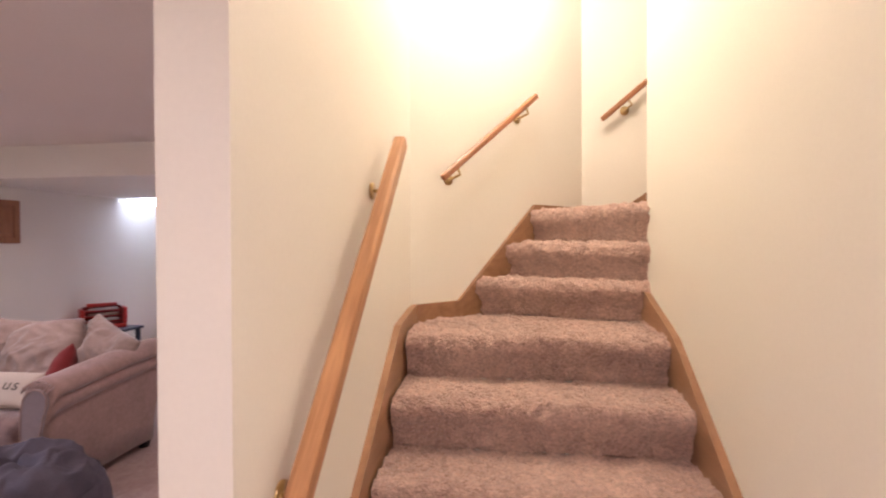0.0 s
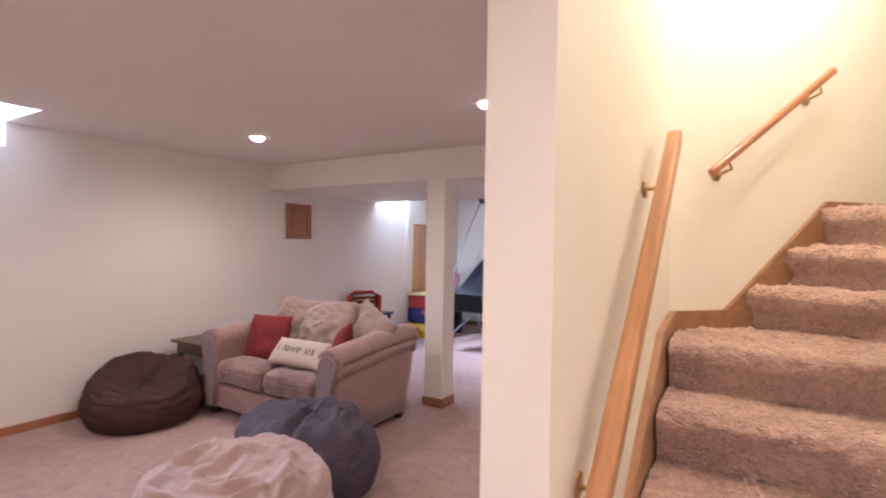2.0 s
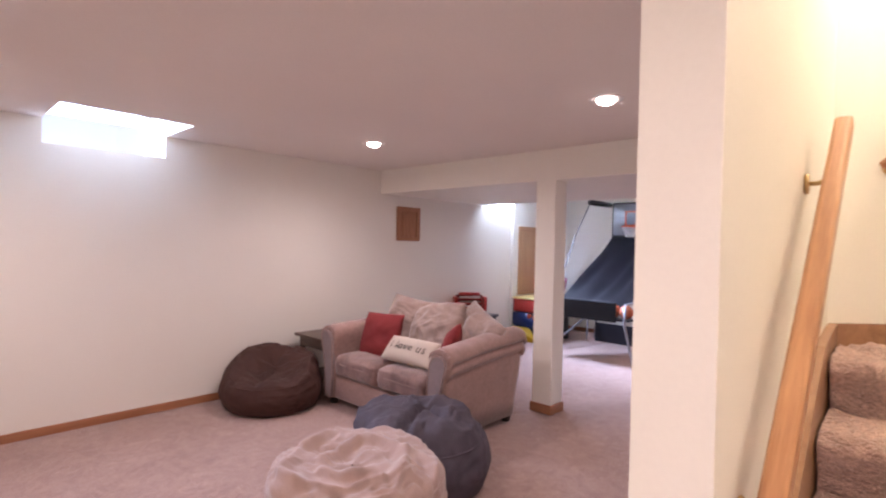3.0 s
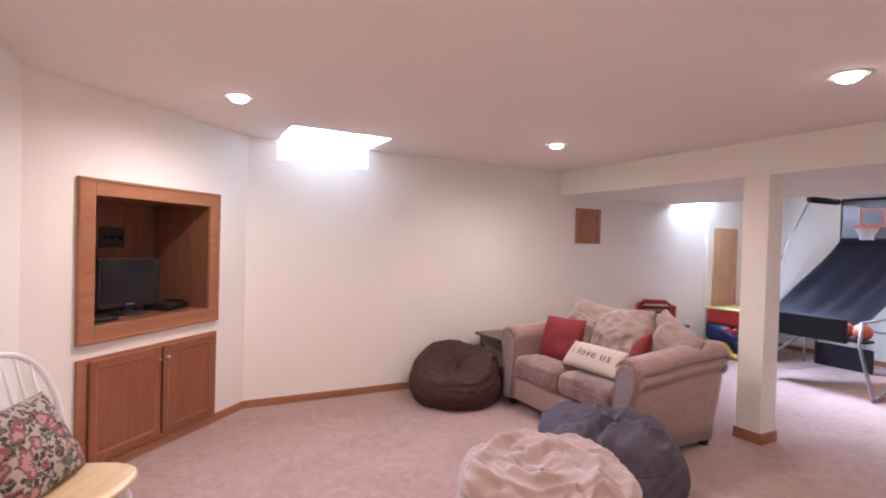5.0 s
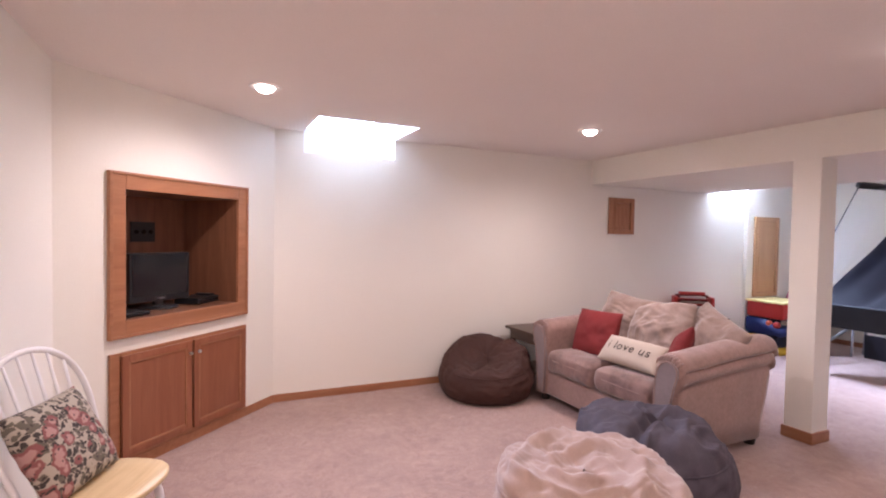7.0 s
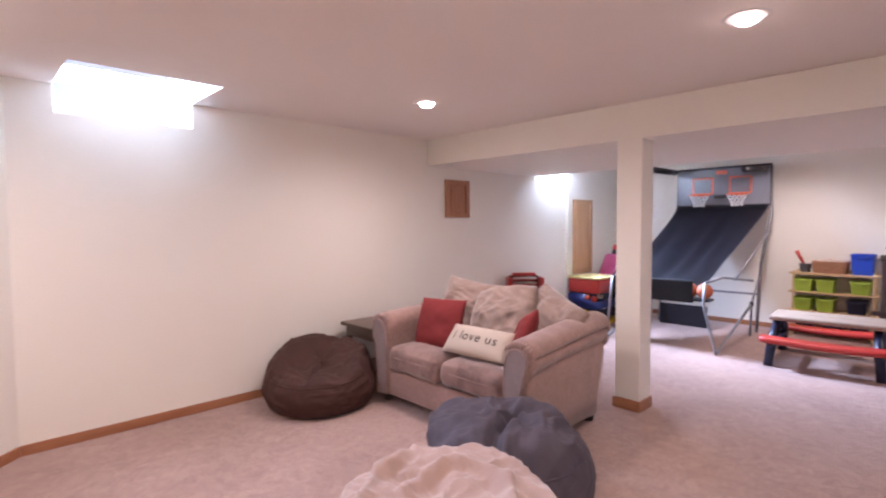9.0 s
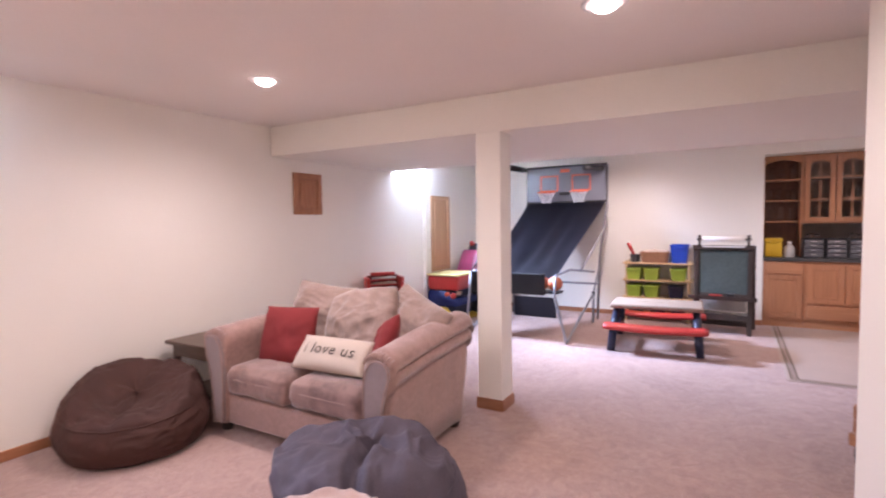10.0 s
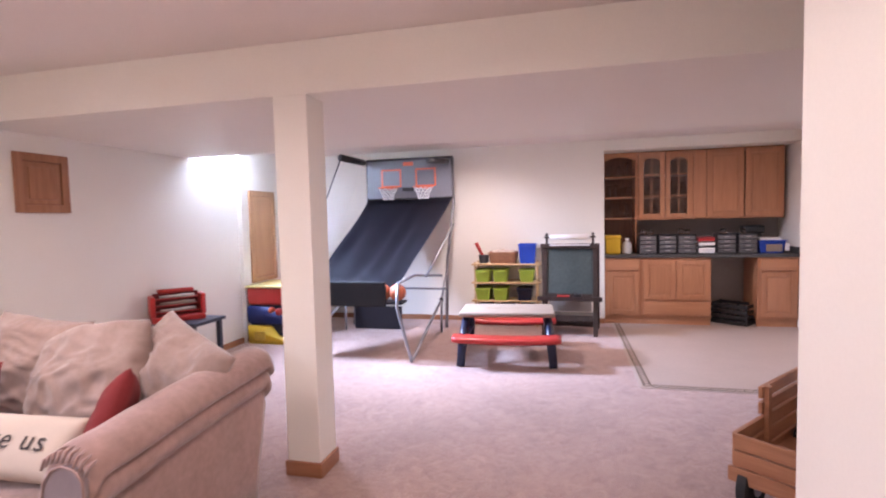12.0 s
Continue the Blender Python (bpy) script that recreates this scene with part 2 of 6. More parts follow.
def tube(bm, pts, r, n=10, closed=False, squash=1.0):
    """A round bar along points; r may be one radius or one a point."""
    pts = [Vector(p) for p in pts]
    k = len(pts)
    rs = r if isinstance(r, (list, tuple)) else [r] * k
    rings, up = [], None
    for i, p in enumerate(pts):
        a = pts[(i - 1) % k] if (closed or i) else p
        b = pts[(i + 1) % k] if (closed or i < k - 1) else p
        d = (b - a).normalized()
        if up is None:
            up = d.orthogonal().normalized()
        up = (up - d * up.dot(d)).normalized()
        side = d.cross(up)
        rings.append([bm.verts.new(p + rs[i] * (math.cos(2 * math.pi * j / n) * up + squash * math.sin(2 * math.pi * j / n) * side)) for j in range(n)])
    for i in range(k if closed else k - 1):
        A, B = rings[i], rings[(i + 1) % k]
        for j in range(n):
            bm.faces.new((A[j], A[(j + 1) % n], B[(j + 1) % n], B[j]))
    if not closed:
        bm.faces.new(rings[0][::-1])
        bm.faces.new(rings[-1])
    return bm


def tubem(pts, r, n=10, closed=False):
    return tube(bmesh.new(), pts, r, n, closed)


def lathe(bm, prof, n=24, centre=(0, 0, 0), wob=None):
    """A turned shape: prof lists (radius, height), bottom to top."""
    cx, cy, cz = centre
    rings = []
    for r, z in prof:
        rings.append([bm.verts.new((cx + r * math.cos(2 * math.pi * j / n), cy + r * math.sin(2 * math.pi * j / n), cz + z)) for j in range(n)])
    for A, B in zip(rings, rings[1:]):
        for j in range(n):
            bm.faces.new((A[j], A[(j + 1) % n], B[(j + 1) % n], B[j]))
    bm.faces.new(rings[0][::-1])
    bm.faces.new(rings[-1])
    return bm


def smoothstep(x):
    x = max(0.0, min(1.0, x))
    return x * x * (3 - 2 * x)


def cushion(w, d, h, p=4.0, n=22, lump=0.01, seed=0.0, corner=0.0, m=None, dome=1.0, soft=0.0, wrinkle=0.0):
    """A stuffed pad: a rounded box with soft lumps; corner > 0 draws out pillow ears. w, d across, h thick."""
    bm = bmesh.new()
    bmesh.ops.create_grid(bm, x_segments=n, y_segments=n, size=1)
    top = list(bm.verts)
    out = {}
    for sgn in (1, -1):
        for v in top:
            x, y = v.co.x, v.co.y
            e = max(0.0, (1 - abs(x) ** p) * (1 - abs(y) ** p))
            z = sgn * (0.5 * h) * e ** (0.5 * dome)
            pull = 1 - corner * (1 - abs(x * y)) * (x * x + y * y) * 0.5
            pull *= 1 - soft * (x * y) ** 2
            q = Vector((x * w / 2 * pull, y * d / 2 * pull, z))
            nv = noise.noise(Vector((x * 1.7 + seed, y * 1.7, sgn * 3.1 + seed)))
            nv2 = noise.noise(Vector((x * 4 + seed, y * 4 - seed, sgn * 1.1)))
            q += Vector((nv2 * lump * 0.5, nv * lump * 0.5, (nv + 0.5 * nv2) * lump * (0.3 + e)))
            if wrinkle:
                bend = 1.6 * noise.noise(Vector((x * 1.3 - seed, y * 1.3, 0.7)))
                rid = 1 - abs(noise.noise(Vector((x * 2.2 + bend + seed, y * 3.4 - bend, sgn * 2.0)))) * 3.2
                q.z += sgn * wrinkle * max(0.0, rid) ** 2 * (0.25 + e)
            out[(v.index, sgn)] = q
    bm.verts.index_update()
    faces = [[v.index for v in f.verts] for f in bm.faces]
    rim = {v.index for v in top if v.is_boundary}
    bm.free()
    bm = bmesh.new()
    vt = {}
    for (i, s), q in out.items():
        key = i if i in rim else (i, s)
        if key not in vt:
            vt[key] = bm.verts.new(q if i not in rim else (out[(i, 1)] + out[(i, -1)]) / 2)
    for s in (1, -1):
        for f in faces:
            vs = [vt[i if i in rim else (i, s)] for i in f]
            try:
                bm.faces.new(vs if s == 1 else vs[::-1])
            except ValueError:
                pass
    if m is not None:
        bmesh.ops.transform(bm, matrix=m, verts=bm.verts)
    return bm


def padded_box(w, d, h, r, n=14, lump=0.006, crown=0.02, seed=0.0, m=None):
    """A stuffed box cushion with rounded edges, a crowned top and soft dents."""
    bm = bmesh.new()
    bmesh.ops.create_cube(bm, size=2)
    bmesh.ops.subdivide_edges(bm, edges=bm.edges, cuts=n, use_grid_fill=True)
    half = Vector((w / 2, d / 2, h / 2))
    for v in bm.verts:
        u = Vector([math.copysign(abs(a) ** 0.8, a) for a in v.co])
        p = Vector((u.x * half.x, u.y * half.y, u.z * half.z))
        core = Vector([max(-half[i] + r, min(half[i] - r, p[i])) for i in range(3)])
        out = p - core
        q = core + (out.normalized() * r if out.length > 1e-6 else out)
        e = (1 - u.x ** 4) * (1 - u.y ** 4)
        nz = noise.noise(Vector((u.x * 1.9 + seed, u.y * 1.9, u.z + seed)))
        q.z += crown * e * (1 if u.z > 0.2 else 0) + lump * nz
        q.y += lump * 0.8 * noise.noise(Vector((u.x * 2.5, seed, u.z * 1.5)))
        v.co = q
    if m is not None:
        bmesh.ops.transform(bm, matrix=m, verts=bm.verts)
    return bm


def rows_mesh(rows, closed=False, bm=None):
    """Faces between rows of points."""
    bm = bm or bmesh.new()
    R = [[bm.verts.new(p) for p in r] for r in rows]
    for A, B in zip(R, R[1:]):
        k = len(A)
        for j in range(k if closed else k - 1):
            bm.faces.new((A[j], A[(j + 1) % k], B[(j + 1) % k], B[j]))
    return bm


# ---------------------------------------------------------------- the shell
XW, YN, YS, XE = -4.632, 8.56, -0.565, 1.85
S2 = math.sqrt(0.5)
NICHE = Matrix(((S2, S2, 0, XW), (-S2, S2, 0, 0.70), (0, 0, 1, 0), (0, 0, 0, 1)))  # x along the slanted wall, y into the room

bm = bmesh.new()
box(bm, -5.1, 3.0, -0.85, 9.4, -0.12, 0)
structure("floor", bm, CARPET, "beige plush wall-to-wall carpet with faint footmarks", "carpet")

# west wall with two high window openings; the far stretch stands a little proud
bm = bmesh.new()
box(bm, XW - 0.22, XW, 0.55, 0.945, 0, CEIL)
box(bm, XW - 0.22, XW, 0.945, 1.79, 0, 2.197)
box(bm, XW - 0.22, XW, 1.79, 6.18, 0, CEIL)
box(bm, XW - 0.22, XW, 6.18, 6.93, 0, 2.06)
box(bm, XW - 0.22, XW, 6.93, YN + 0.14, 0, CEIL)
structure("wall_west", bm, PAINT, "smooth ivory painted basement wall with high windows", "wall")
bm = boxm(XW + 0.002, XW + 0.05, 6.93, YN, 0, CEIL)
structure("wall_west_furring", bm, PAINT, "ivory painted wall stretch standing slightly proud", "wall")

# slanted corner wall round the television niche
bm = bmesh.new()
box(bm, -0.1, 0.40, -0.1, 0, 0, CEIL, m=NICHE)
box(bm, 1.44, 1.85, -0.1, 0, 0, CEIL, m=NICHE)
box(bm, 0.40, 1.44, -0.1, 0, 0.72, 0.88, m=NICHE)
box(bm, 0.40, 1.44, -0.1, 0, 1.79, CEIL, m=NICHE)
structure("wall_corner", bm, PAINT, "ivory slanted corner wall with a built-in niche", "wall")

structure("wall_south", boxm(-3.6, 1.02, YS - 0.15, YS, 0, CEIL), PAINT, "plain ivory painted wall", "wall")
structure("wall_north", boxm(-4.85, -0.385, YN, YN + 0.14, 0, CEIL), PAINT, "ivory painted end wall of the play area", "wall")
bm = bmesh.new()
box(bm, -0.52, -0.385, YN + 0.14, 9.2, 0, CEIL)
box(bm, -0.385, 2.0, 9.2, 9.32, 0, CEIL)
box(bm, -0.385, XE, YN, 9.2, 2.245, CEIL - 0.003)
structure("wall_alcove", bm, PAINT, "painted alcove walls and bulkhead round the cabinets", "wall")
structure("wall_east", boxm(XE, XE + 0.14, 3.5, 9.2, 0, CEIL), PAINT, "plain ivory side wall", "wall")

STAIR_TOP = 3.3
structure("wall_stairs", prism([(-0.226, 1.08), (-0.10, 1.075), (-0.11, 2.5), (0.735, 3.40), (3.0, 3.40), (3.0, 3.5), (0.66, 3.5), (0.42, 3.2), (-0.309, 3.2)], 0, STAIR_TOP),
          PAINT, "cream painted stairwell wall, slanted at the turn", "wall")
structure("wall_stairs_inner", prism([(0.90, YS), (1.02, YS), (1.02, 2.51), (3.0, 2.51), (3.0, 2.63), (0.90, 2.63)], 0, STAIR_TOP),
          PAINT, "cream painted inner stairwell wall", "wall")
structure("wall_stairs_end", boxm(3.0, 3.1, 2.4, 3.6, 0, STAIR_TOP), PAINT, "plain cream stairwell wall", "wall")
structure("wall_stairs_header", boxm(-0.10, 0.90, 1.13, 1.25, CEIL, STAIR_TOP), PAINT, "cream header above the foot of the stairs", "wall")
structure("ceiling_stairs", boxm(-0.3, 3.1, 1.0, 3.6, STAIR_TOP, STAIR_TOP + 0.1), CEILP, "matt painted stairwell ceiling", "ceiling")

bm = bmesh.new()
ZC = CEIL + 0.12
box(bm, -4.86, -3.985, -0.75, 0.945, CEIL, ZC)
box(bm, -4.86, -3.985, 1.79, 6.18, CEIL, ZC)
box(bm, -4.86, -3.985, 6.93, 9.3, CEIL, ZC)
box(bm, -3.985, -0.2, -0.75, 9.3, CEIL, ZC)
box(bm, -0.2, 0.95, -0.75, 1.13, CEIL, ZC)
box(bm, -0.2, 2.0, 3.48, 9.3, CEIL, ZC)
structure("ceiling", bm, CEILP, "matt off-white textured ceiling", "ceiling")
bm = boxm(XW, XE, 4.205, 6.18, SOFFIT, CEIL - 0.002)
structure("soffit", bm, PAINT, "wide painted boxed-in beam below the ceiling", "ceiling beam")

# light wells that rise above the ceiling to the high windows
FRAMEW = mat("window_vinyl", (0.8, 0.8, 0.8), 0.35, 0.03, 4, 60, 0.03)
PANE = glass("window_glass")
for i, (y0, y1, z0) in enumerate(((0.945, 1.79, 2.197), (6.18, 6.93, 2.06)), 1):
    bm = bmesh.new()
    for a, b in ((y0 - 0.05, y0), (y1, y1 + 0.05)):
        box(bm, -5.10, XW - 0.22, a, b, z0 - 0.05, 3.2)
        box(bm, XW - 0.22, -3.94, a, b, ZC, 3.2)
    box(bm, -5.10, XW - 0.22, y0, y1, z0 - 0.05, z0)
    box(bm, -3.985, -3.94, y0, y1, ZC, 3.2)
    box(bm, -5.10, -3.94, y0 - 0.05, y1 + 0.05, 3.2, 3.24)
    structure("light_well_%d" % i, bm, PAINT, "white painted light well cut up through the ceiling", "light well")
    win = thing("window_%d" % i, "white vinyl basement window, bright with daylight", "window", kind="structure")
    bm = bmesh.new()
    for a in ((y0, y0 + 0.05, z0, 3.2), (y1 - 0.05, y1, z0, 3.2), (y0 + 0.05, y1 - 0.05, z0, z0 + 0.05), (y0 + 0.05, y1 - 0.05, 3.15, 3.2)):
        box(bm, -5.09, -5.04, *a, bevel=0.004)
    part("window_frame", bm, FRAMEW, win)
    p = part("pane", boxm(-5.075, -5.069, y0 + 0.05, y1 - 0.05, z0 + 0.05, 3.15), PANE, win)
    p.visible_shadow = False

# pillar
pl = thing("pillar", "square cream painted pillar with an oak base trim", "pillar", kind="structure", place=(-2.321, 4.305, 0))
part("shaft", boxm(-0.099, 0.099, -0.099, 0.099, 0, SOFFIT, bevel=0.004), PAINT, pl)
part("base_trim", boxm(-0.112, 0.112, -0.112, 0.112, 0, 0.085, bevel=0.006), OAKX, pl, "oak base trim")

structure("door_trim", boxm(XE - 0.018, XE, 8.28, 8.38, 0, 2.06, bevel=0.004), OAKZ, "oak door casing on the side wall", "door casing")

# skirting boards
def baseboard(name, x0, x1, y0, y1, material, m=None, h=0.068):
    bm = boxm(x0, x1, y0, y1, 0, h, bevel=0.005, m=m)
    return structure(name, bm, material, "narrow oak skirting board along the wall", "baseboard")


baseboard("baseboard_1", XW, XW + 0.014, 0.705, 6.93, OAKY)
baseboard("baseboard_2", XW + 0.05, XW + 0.064, 6.93, YN, OAKY)
baseboard("baseboard_3", XW + 0.064, -0.385, YN - 0.014, YN, OAKX)
baseboard("baseboard_4", 0.006, 1.795, 0, 0.014, OAKX, NICHE)
baseboard("baseboard_5", -3.34, 0.9, YS, YS + 0.014, OAKX)
baseboard("baseboard_6", XE - 0.014, XE, 3.5, 8.28, OAKY)
bm = prism([(-0.226, 1.08), (-0.24, 1.08), (-0.323, 3.2), (-0.309, 3.2)], 0, 0.068)
structure("baseboard_7", bm, OAKY, "narrow oak skirting board along the wall", "baseboard")

# vinyl floor of the cabinet corner, with an inlaid border
LINO = mat("vinyl_floor", (0.41, 0.325, 0.275), 0.45, 0.06, 3, 40, 0.08, 60)
lin = tagged(new("vinyl_floor"), "beige vinyl floor with a brown inlaid border", "vinyl floor", "", "structure")
part("sheet", boxm(-0.30, XE, 6.02, 9.2, 0.0, 0.004), LINO, lin)

# ---------------------------------------------------------------- stairs
RISE, PIVOT = 0.17, (0.90, 2.60)
TREADS = [(0.80 + 0.242 * i, RISE * (i + 1)) for i in range(7)]


def pile(bm, path, along, lift=0.018, seed=0.0, grid=0.011):
    """A carpet sheet: path is the profile (point, normal) swept over along, with rough pile."""
    nn = max(2, int(along[2] / grid))
    rows = []
    for p, nrm in path:
        row = []
        for j in range(nn + 1):
            q = p + along[0] * (along[1] + along[2] * j / nn)
            a = noise.noise(q * 50.0) + 0.6 * noise.noise(q * 26.0) + 0.3 * noise.noise(q * 8)
            row.append(q + nrm * (lift * a))
        rows.append(row)
    return rows_mesh(rows, bm=bm)


def step_profile(z, run, rise, nose=0.034, r=0.046, fine=0.011):
    """Side view of one carpeted step in (forward, height, normal): riser, rounded nosing, tread."""
    pts = []
    k = max(2, int((rise - 2 * r) / fine))
    for i in range(k + 1):
        f = i / k
        pts.append((0.0 - nose * smoothstep((f - 0.35) / 0.65), z - rise + (rise - r) * f, -1.0, 0.0))
    for i in range(1, 7):
        a = math.pi / 2 * i / 6
        pts.append((-nose + r - r * math.cos(a), z - r + r * math.sin(a), -math.cos(a), math.sin(a)))
    k = max(2, int(run / fine))
    for i in range(1, k + 1):
        pts.append((-nose + r + (run + nose - r + 0.022) * i / k, z, 0.0, 1.0))
    return pts


stairs = thing("staircase", "carpeted staircase turning right, with oak side strings", "staircase", kind="structure")
XL, XR = -0.075, 0.875
for i, (y, z) in enumerate(TREADS):
    coarse = 0.03 if i < 3 else 0.010
    last = i == 6
    path = [(Vector((0, y + f, h)), Vector((0, a, b))) for f, h, a, b in step_profile(z, 0.30 if last else 0.242, RISE, fine=coarse)]
    bm = pile(bmesh.new(), path, (Vector((1, 0, 0)), XL, XR - XL), grid=coarse)
    part("step", bm, STAIRC, stairs, smooth=True)

# winders round the inner corner
def fan(angle):
    return Vector((math.cos(radians(angle)), math.sin(radians(angle)), 0))


WIND = [167, 152, 136]
for i, ang in enumerate(WIND):
    z = TREADS[-1][1] + RISE * (i + 1)
    d = fan(ang)
    back = Vector((d.y, -d.x, 0))
    if back.dot(Vector((1, 1, 0))) < 0:
        back = -back
    start = Vector((0.92, 2.605, 0))
    path = [(start + back * f + Vector((0, 0, h)), back * a + Vector((0, 0, b))) for f, h, a, b in step_profile(z, 0.62, RISE, fine=0.011)]
    bm = pile(bmesh.new(), path, (d, 0.0, 1.02), grid=0.011)
    for co, no in (((-0.085, 2.5, 0), (-0.729, 0.684, 0)), ((0, 3.385, 0), (0, 1, 0))):
        bmesh.ops.bisect_plane(bm, geom=bm.verts[:] + bm.edges[:] + bm.faces[:], plane_co=co, plane_no=no, clear_outer=True)
    part("winder_step", bm, STAIRC, stairs, smooth=True)
bm = bmesh.new()
rows = []
for y in np.arange(2.30, 3.0, 0.011):
    row = []
    for x in np.arange(XL, 0.90, 0.011):
        q = Vector((x, y, TREADS[-1][1] - 0.004))
        q.z += 0.018 * (noise.noise(q * 50.0) + 0.6 * noise.noise(q * 26.0) + 0.3 * noise.noise(q * 8))
        row.append(q)
    rows.append(row)
rows_mesh(rows, bm=bm)
bmesh.ops.bisect_plane(bm, geom=bm.verts[:] + bm.edges[:] + bm.faces[:], plane_co=(-0.085, 2.5, 0), plane_no=(-0.729, 0.684, 0), clear_outer=True)
part("landing_tread", bm, STAIRC, stairs, smooth=True)
for i in range(4):
    z = TREADS[-1][1] + RISE * (4 + i)
    path = [(Vector((1.14 + 0.25 * i + f, 0, h)), Vector((a, 0, b))) for f, h, a, b in step_profile(z, 0.25, RISE, fine=0.02)]
    bm = pile(bmesh.new(), path, (Vector((0, 1, 0)), 2.63, 0.76), grid=0.02)
    part("upper_step", bm, STAIRC, stairs, smooth=True)

# oak strings: boards on the walls that follow the steps
def string_board(name, pts, off, m, thick=0.02):
    """pts: outline (along, height) on a wall frame m, with y out of the wall."""
    bm = bmesh.new()
    a = [bm.verts.new((s, 0, z)) for s, z in pts]
    b = [bm.verts.new((s, thick, z)) for s, z in pts]
    bm.faces.new(a)
    bm.faces.new(b[::-1])
    for i in range(len(pts)):
        j = (i + 1) % len(pts)
        bm.faces.new((a[i], b[i], b[j], a[j]))
    bmesh.ops.transform(bm, matrix=m, verts=bm.verts)
    return part(name, bm, off, stairs, "oak string board")


SLOPE = RISE / 0.242
LEFT = Matrix(((0, 1, 0, -0.108), (1, 0, 0, 0), (0, 0, 1, 0), (0, 0, 0, 1)))
RIGHT = Matrix(((0, -1, 0, 0.90), (1, 0, 0, 0), (0, 0, 1, 0), (0, 0, 0, 1)))
DIAG = Matrix(((0.6845, 0.729, 0, -0.11), (0.729, -0.6845, 0, 2.5), (0, 0, 1, 0), (0, 0, 0, 1)))
zL = TREADS[-1][1]
string_board("string", [(1.09, 0.0), (1.09, zL + 0.04 - SLOPE * (2.17 - 1.09)), (2.17, zL + 0.038), (2.42, zL + 0.068), (2.50, zL + 0.072), (2.50, zL - 0.3), (1.7, 0.3)], STRINGW, LEFT, 0.026)
string_board("string", [(0.6, 0.0), (0.6, 0.132), (2.20, zL + 0.007), (2.63, zL + 0.035 + SLOPE * 0.16), (2.63, 0.9), (1.7, 0.3)], STRINGW, RIGHT, 0.024)
string_board("string", [(0.0, zL - 0.1), (0.0, zL + 0.072), (0.265, zL + 0.072), (0.80, zL + 3 * RISE + 0.03), (1.235, zL + 3 * RISE + 0.03), (1.235, zL + 1.2 * RISE), (0.5, zL - 0.1)], STRINGW, DIAG)
WALL3 = Matrix(((1, 0, 0, 0), (0, -1, 0, 3.40), (0, 0, 1, 0), (0, 0, 0, 1)))
z3 = zL + 3 * RISE
string_board("string", [(0.735, z3 - 0.1), (0.735, z3 + 0.02), (0.955, z3 + 0.02), (2.1, z3 + 0.02 + 0.68 * 1.145), (2.1, z3 + 0.5)], STRINGW, WALL3)


# handrails
def handrail(p0, p1, wall_n, label, w=0.041, h=0.049, material=RAILW, reach=(0.062, 0.062)):
    rail = thing("handrail", label, "handrail", "stair handrails")
    p0, p1, n = Vector(p0), Vector(p1), Vector(wall_n).normalized()
    d = (p1 - p0).normalized()
    u = d.cross(n).normalized()
    u = u if u.z > 0 else -u
    L = (p1 - p0).length
    bm = boxm(-w / 2, w / 2, 0, L, -h / 2, h / 2, bevel=0.012, seg=3)
    M = Matrix((n, d, u)).transposed().to_4x4()
    M.translation = p0
    ob = part("rail", bm, material, rail, smooth=False)
    ob.matrix_local = M
    for f, gap in zip((0.13, 0.86), reach):
        q = p0 + d * (L * f)
        wallp = q - n * gap - Vector((0, 0, 0.055))
        br = part("bracket", tube(tube(bmesh.new(), [q - u * h / 2, q - u * 0.045 - n * 0.004, wallp + n * 0.025, wallp + n * 0.004], 0.006, 8),
                                  [wallp + n * 0.007, wallp], 0.026, 16), BRASS, rail, "brass bracket", True)
    return rail


handrail((-0.050, 1.12, 1.02), (-0.026, 1.983, 1.861), (1, 0, 0), "varnished oak handrail on brass brackets beside the stairs", reach=(0.056, 0.074))
dn = Vector((0.729, -0.6845, 0))
handrail((0.022, 2.553, 1.812), (0.454, 3.014, 2.288), dn, "short oak handrail on the slanted stairwell wall", 0.027, 0.031, OAKY)
handrail((0.837, 3.34, 2.229), (1.9, 3.34, 3.12), (0, -1, 0), "oak handrail on the upper stairwell wall", 0.027, 0.031, OAKY)

# ---------------------------------------------------------------- recessed lamps
BULB = glow("lamp_glow", (1.0, 0.86, 0.74), 30)
can0 = None
for cx, cy, watts in CANS:
    m = pose(cx, cy, CEIL)
    if can0 is None:
        can0 = thing("recessed_light", "round recessed ceiling light, switched on, white trim", "ceiling light", "recessed ceiling lights", (cx, cy, CEIL))
        bm = bmesh.new()
        prof = [(0.075, -0.004), (0.097, -0.004), (0.1, -0.001), (0.1, 0.0)]
        R = [[Vector((r * math.cos(a), r * math.sin(a), z)) for a in np.linspace(0, 2 * math.pi, 33)[:-1]] for r, z in prof]
        rows_mesh(R, True, bm)
        part("trim_ring", bm, WHITEP, can0, "white trim ring", True)
        part("baffle", lathe(bmesh.new(), [(0.076, -0.0035), (0.074, -0.002)], 28), WHITEP, can0)
        part("bulb", lathe(bmesh.new(), [(0.012, -0.034), (0.030, -0.031), (0.046, -0.023), (0.055, -0.012), (0.057, -0.0038)], 28), BULB, can0, "glowing reflector bulb", True)
    else:
        copy_thing(can0, m)
lamp = thing("stairwell_light", "glass globe ceiling light above the stairs, switched on", "ceiling light", place=(0.42, 2.62, STAIR_TOP))
part("canopy", lathe(bmesh.new(), [(0.07, -0.02), (0.075, 0)], 24), BRASS, lamp)
g = part("globe", lathe(bmesh.new(), [(0.03, -0.42), (0.09, -0.37), (0.12, -0.28), (0.10, -0.18), (0.06, -0.12), (0.04, -0.02)], 24), glass("globe_glass", (1, 0.97, 0.9), 0.3), lamp, smooth=True)
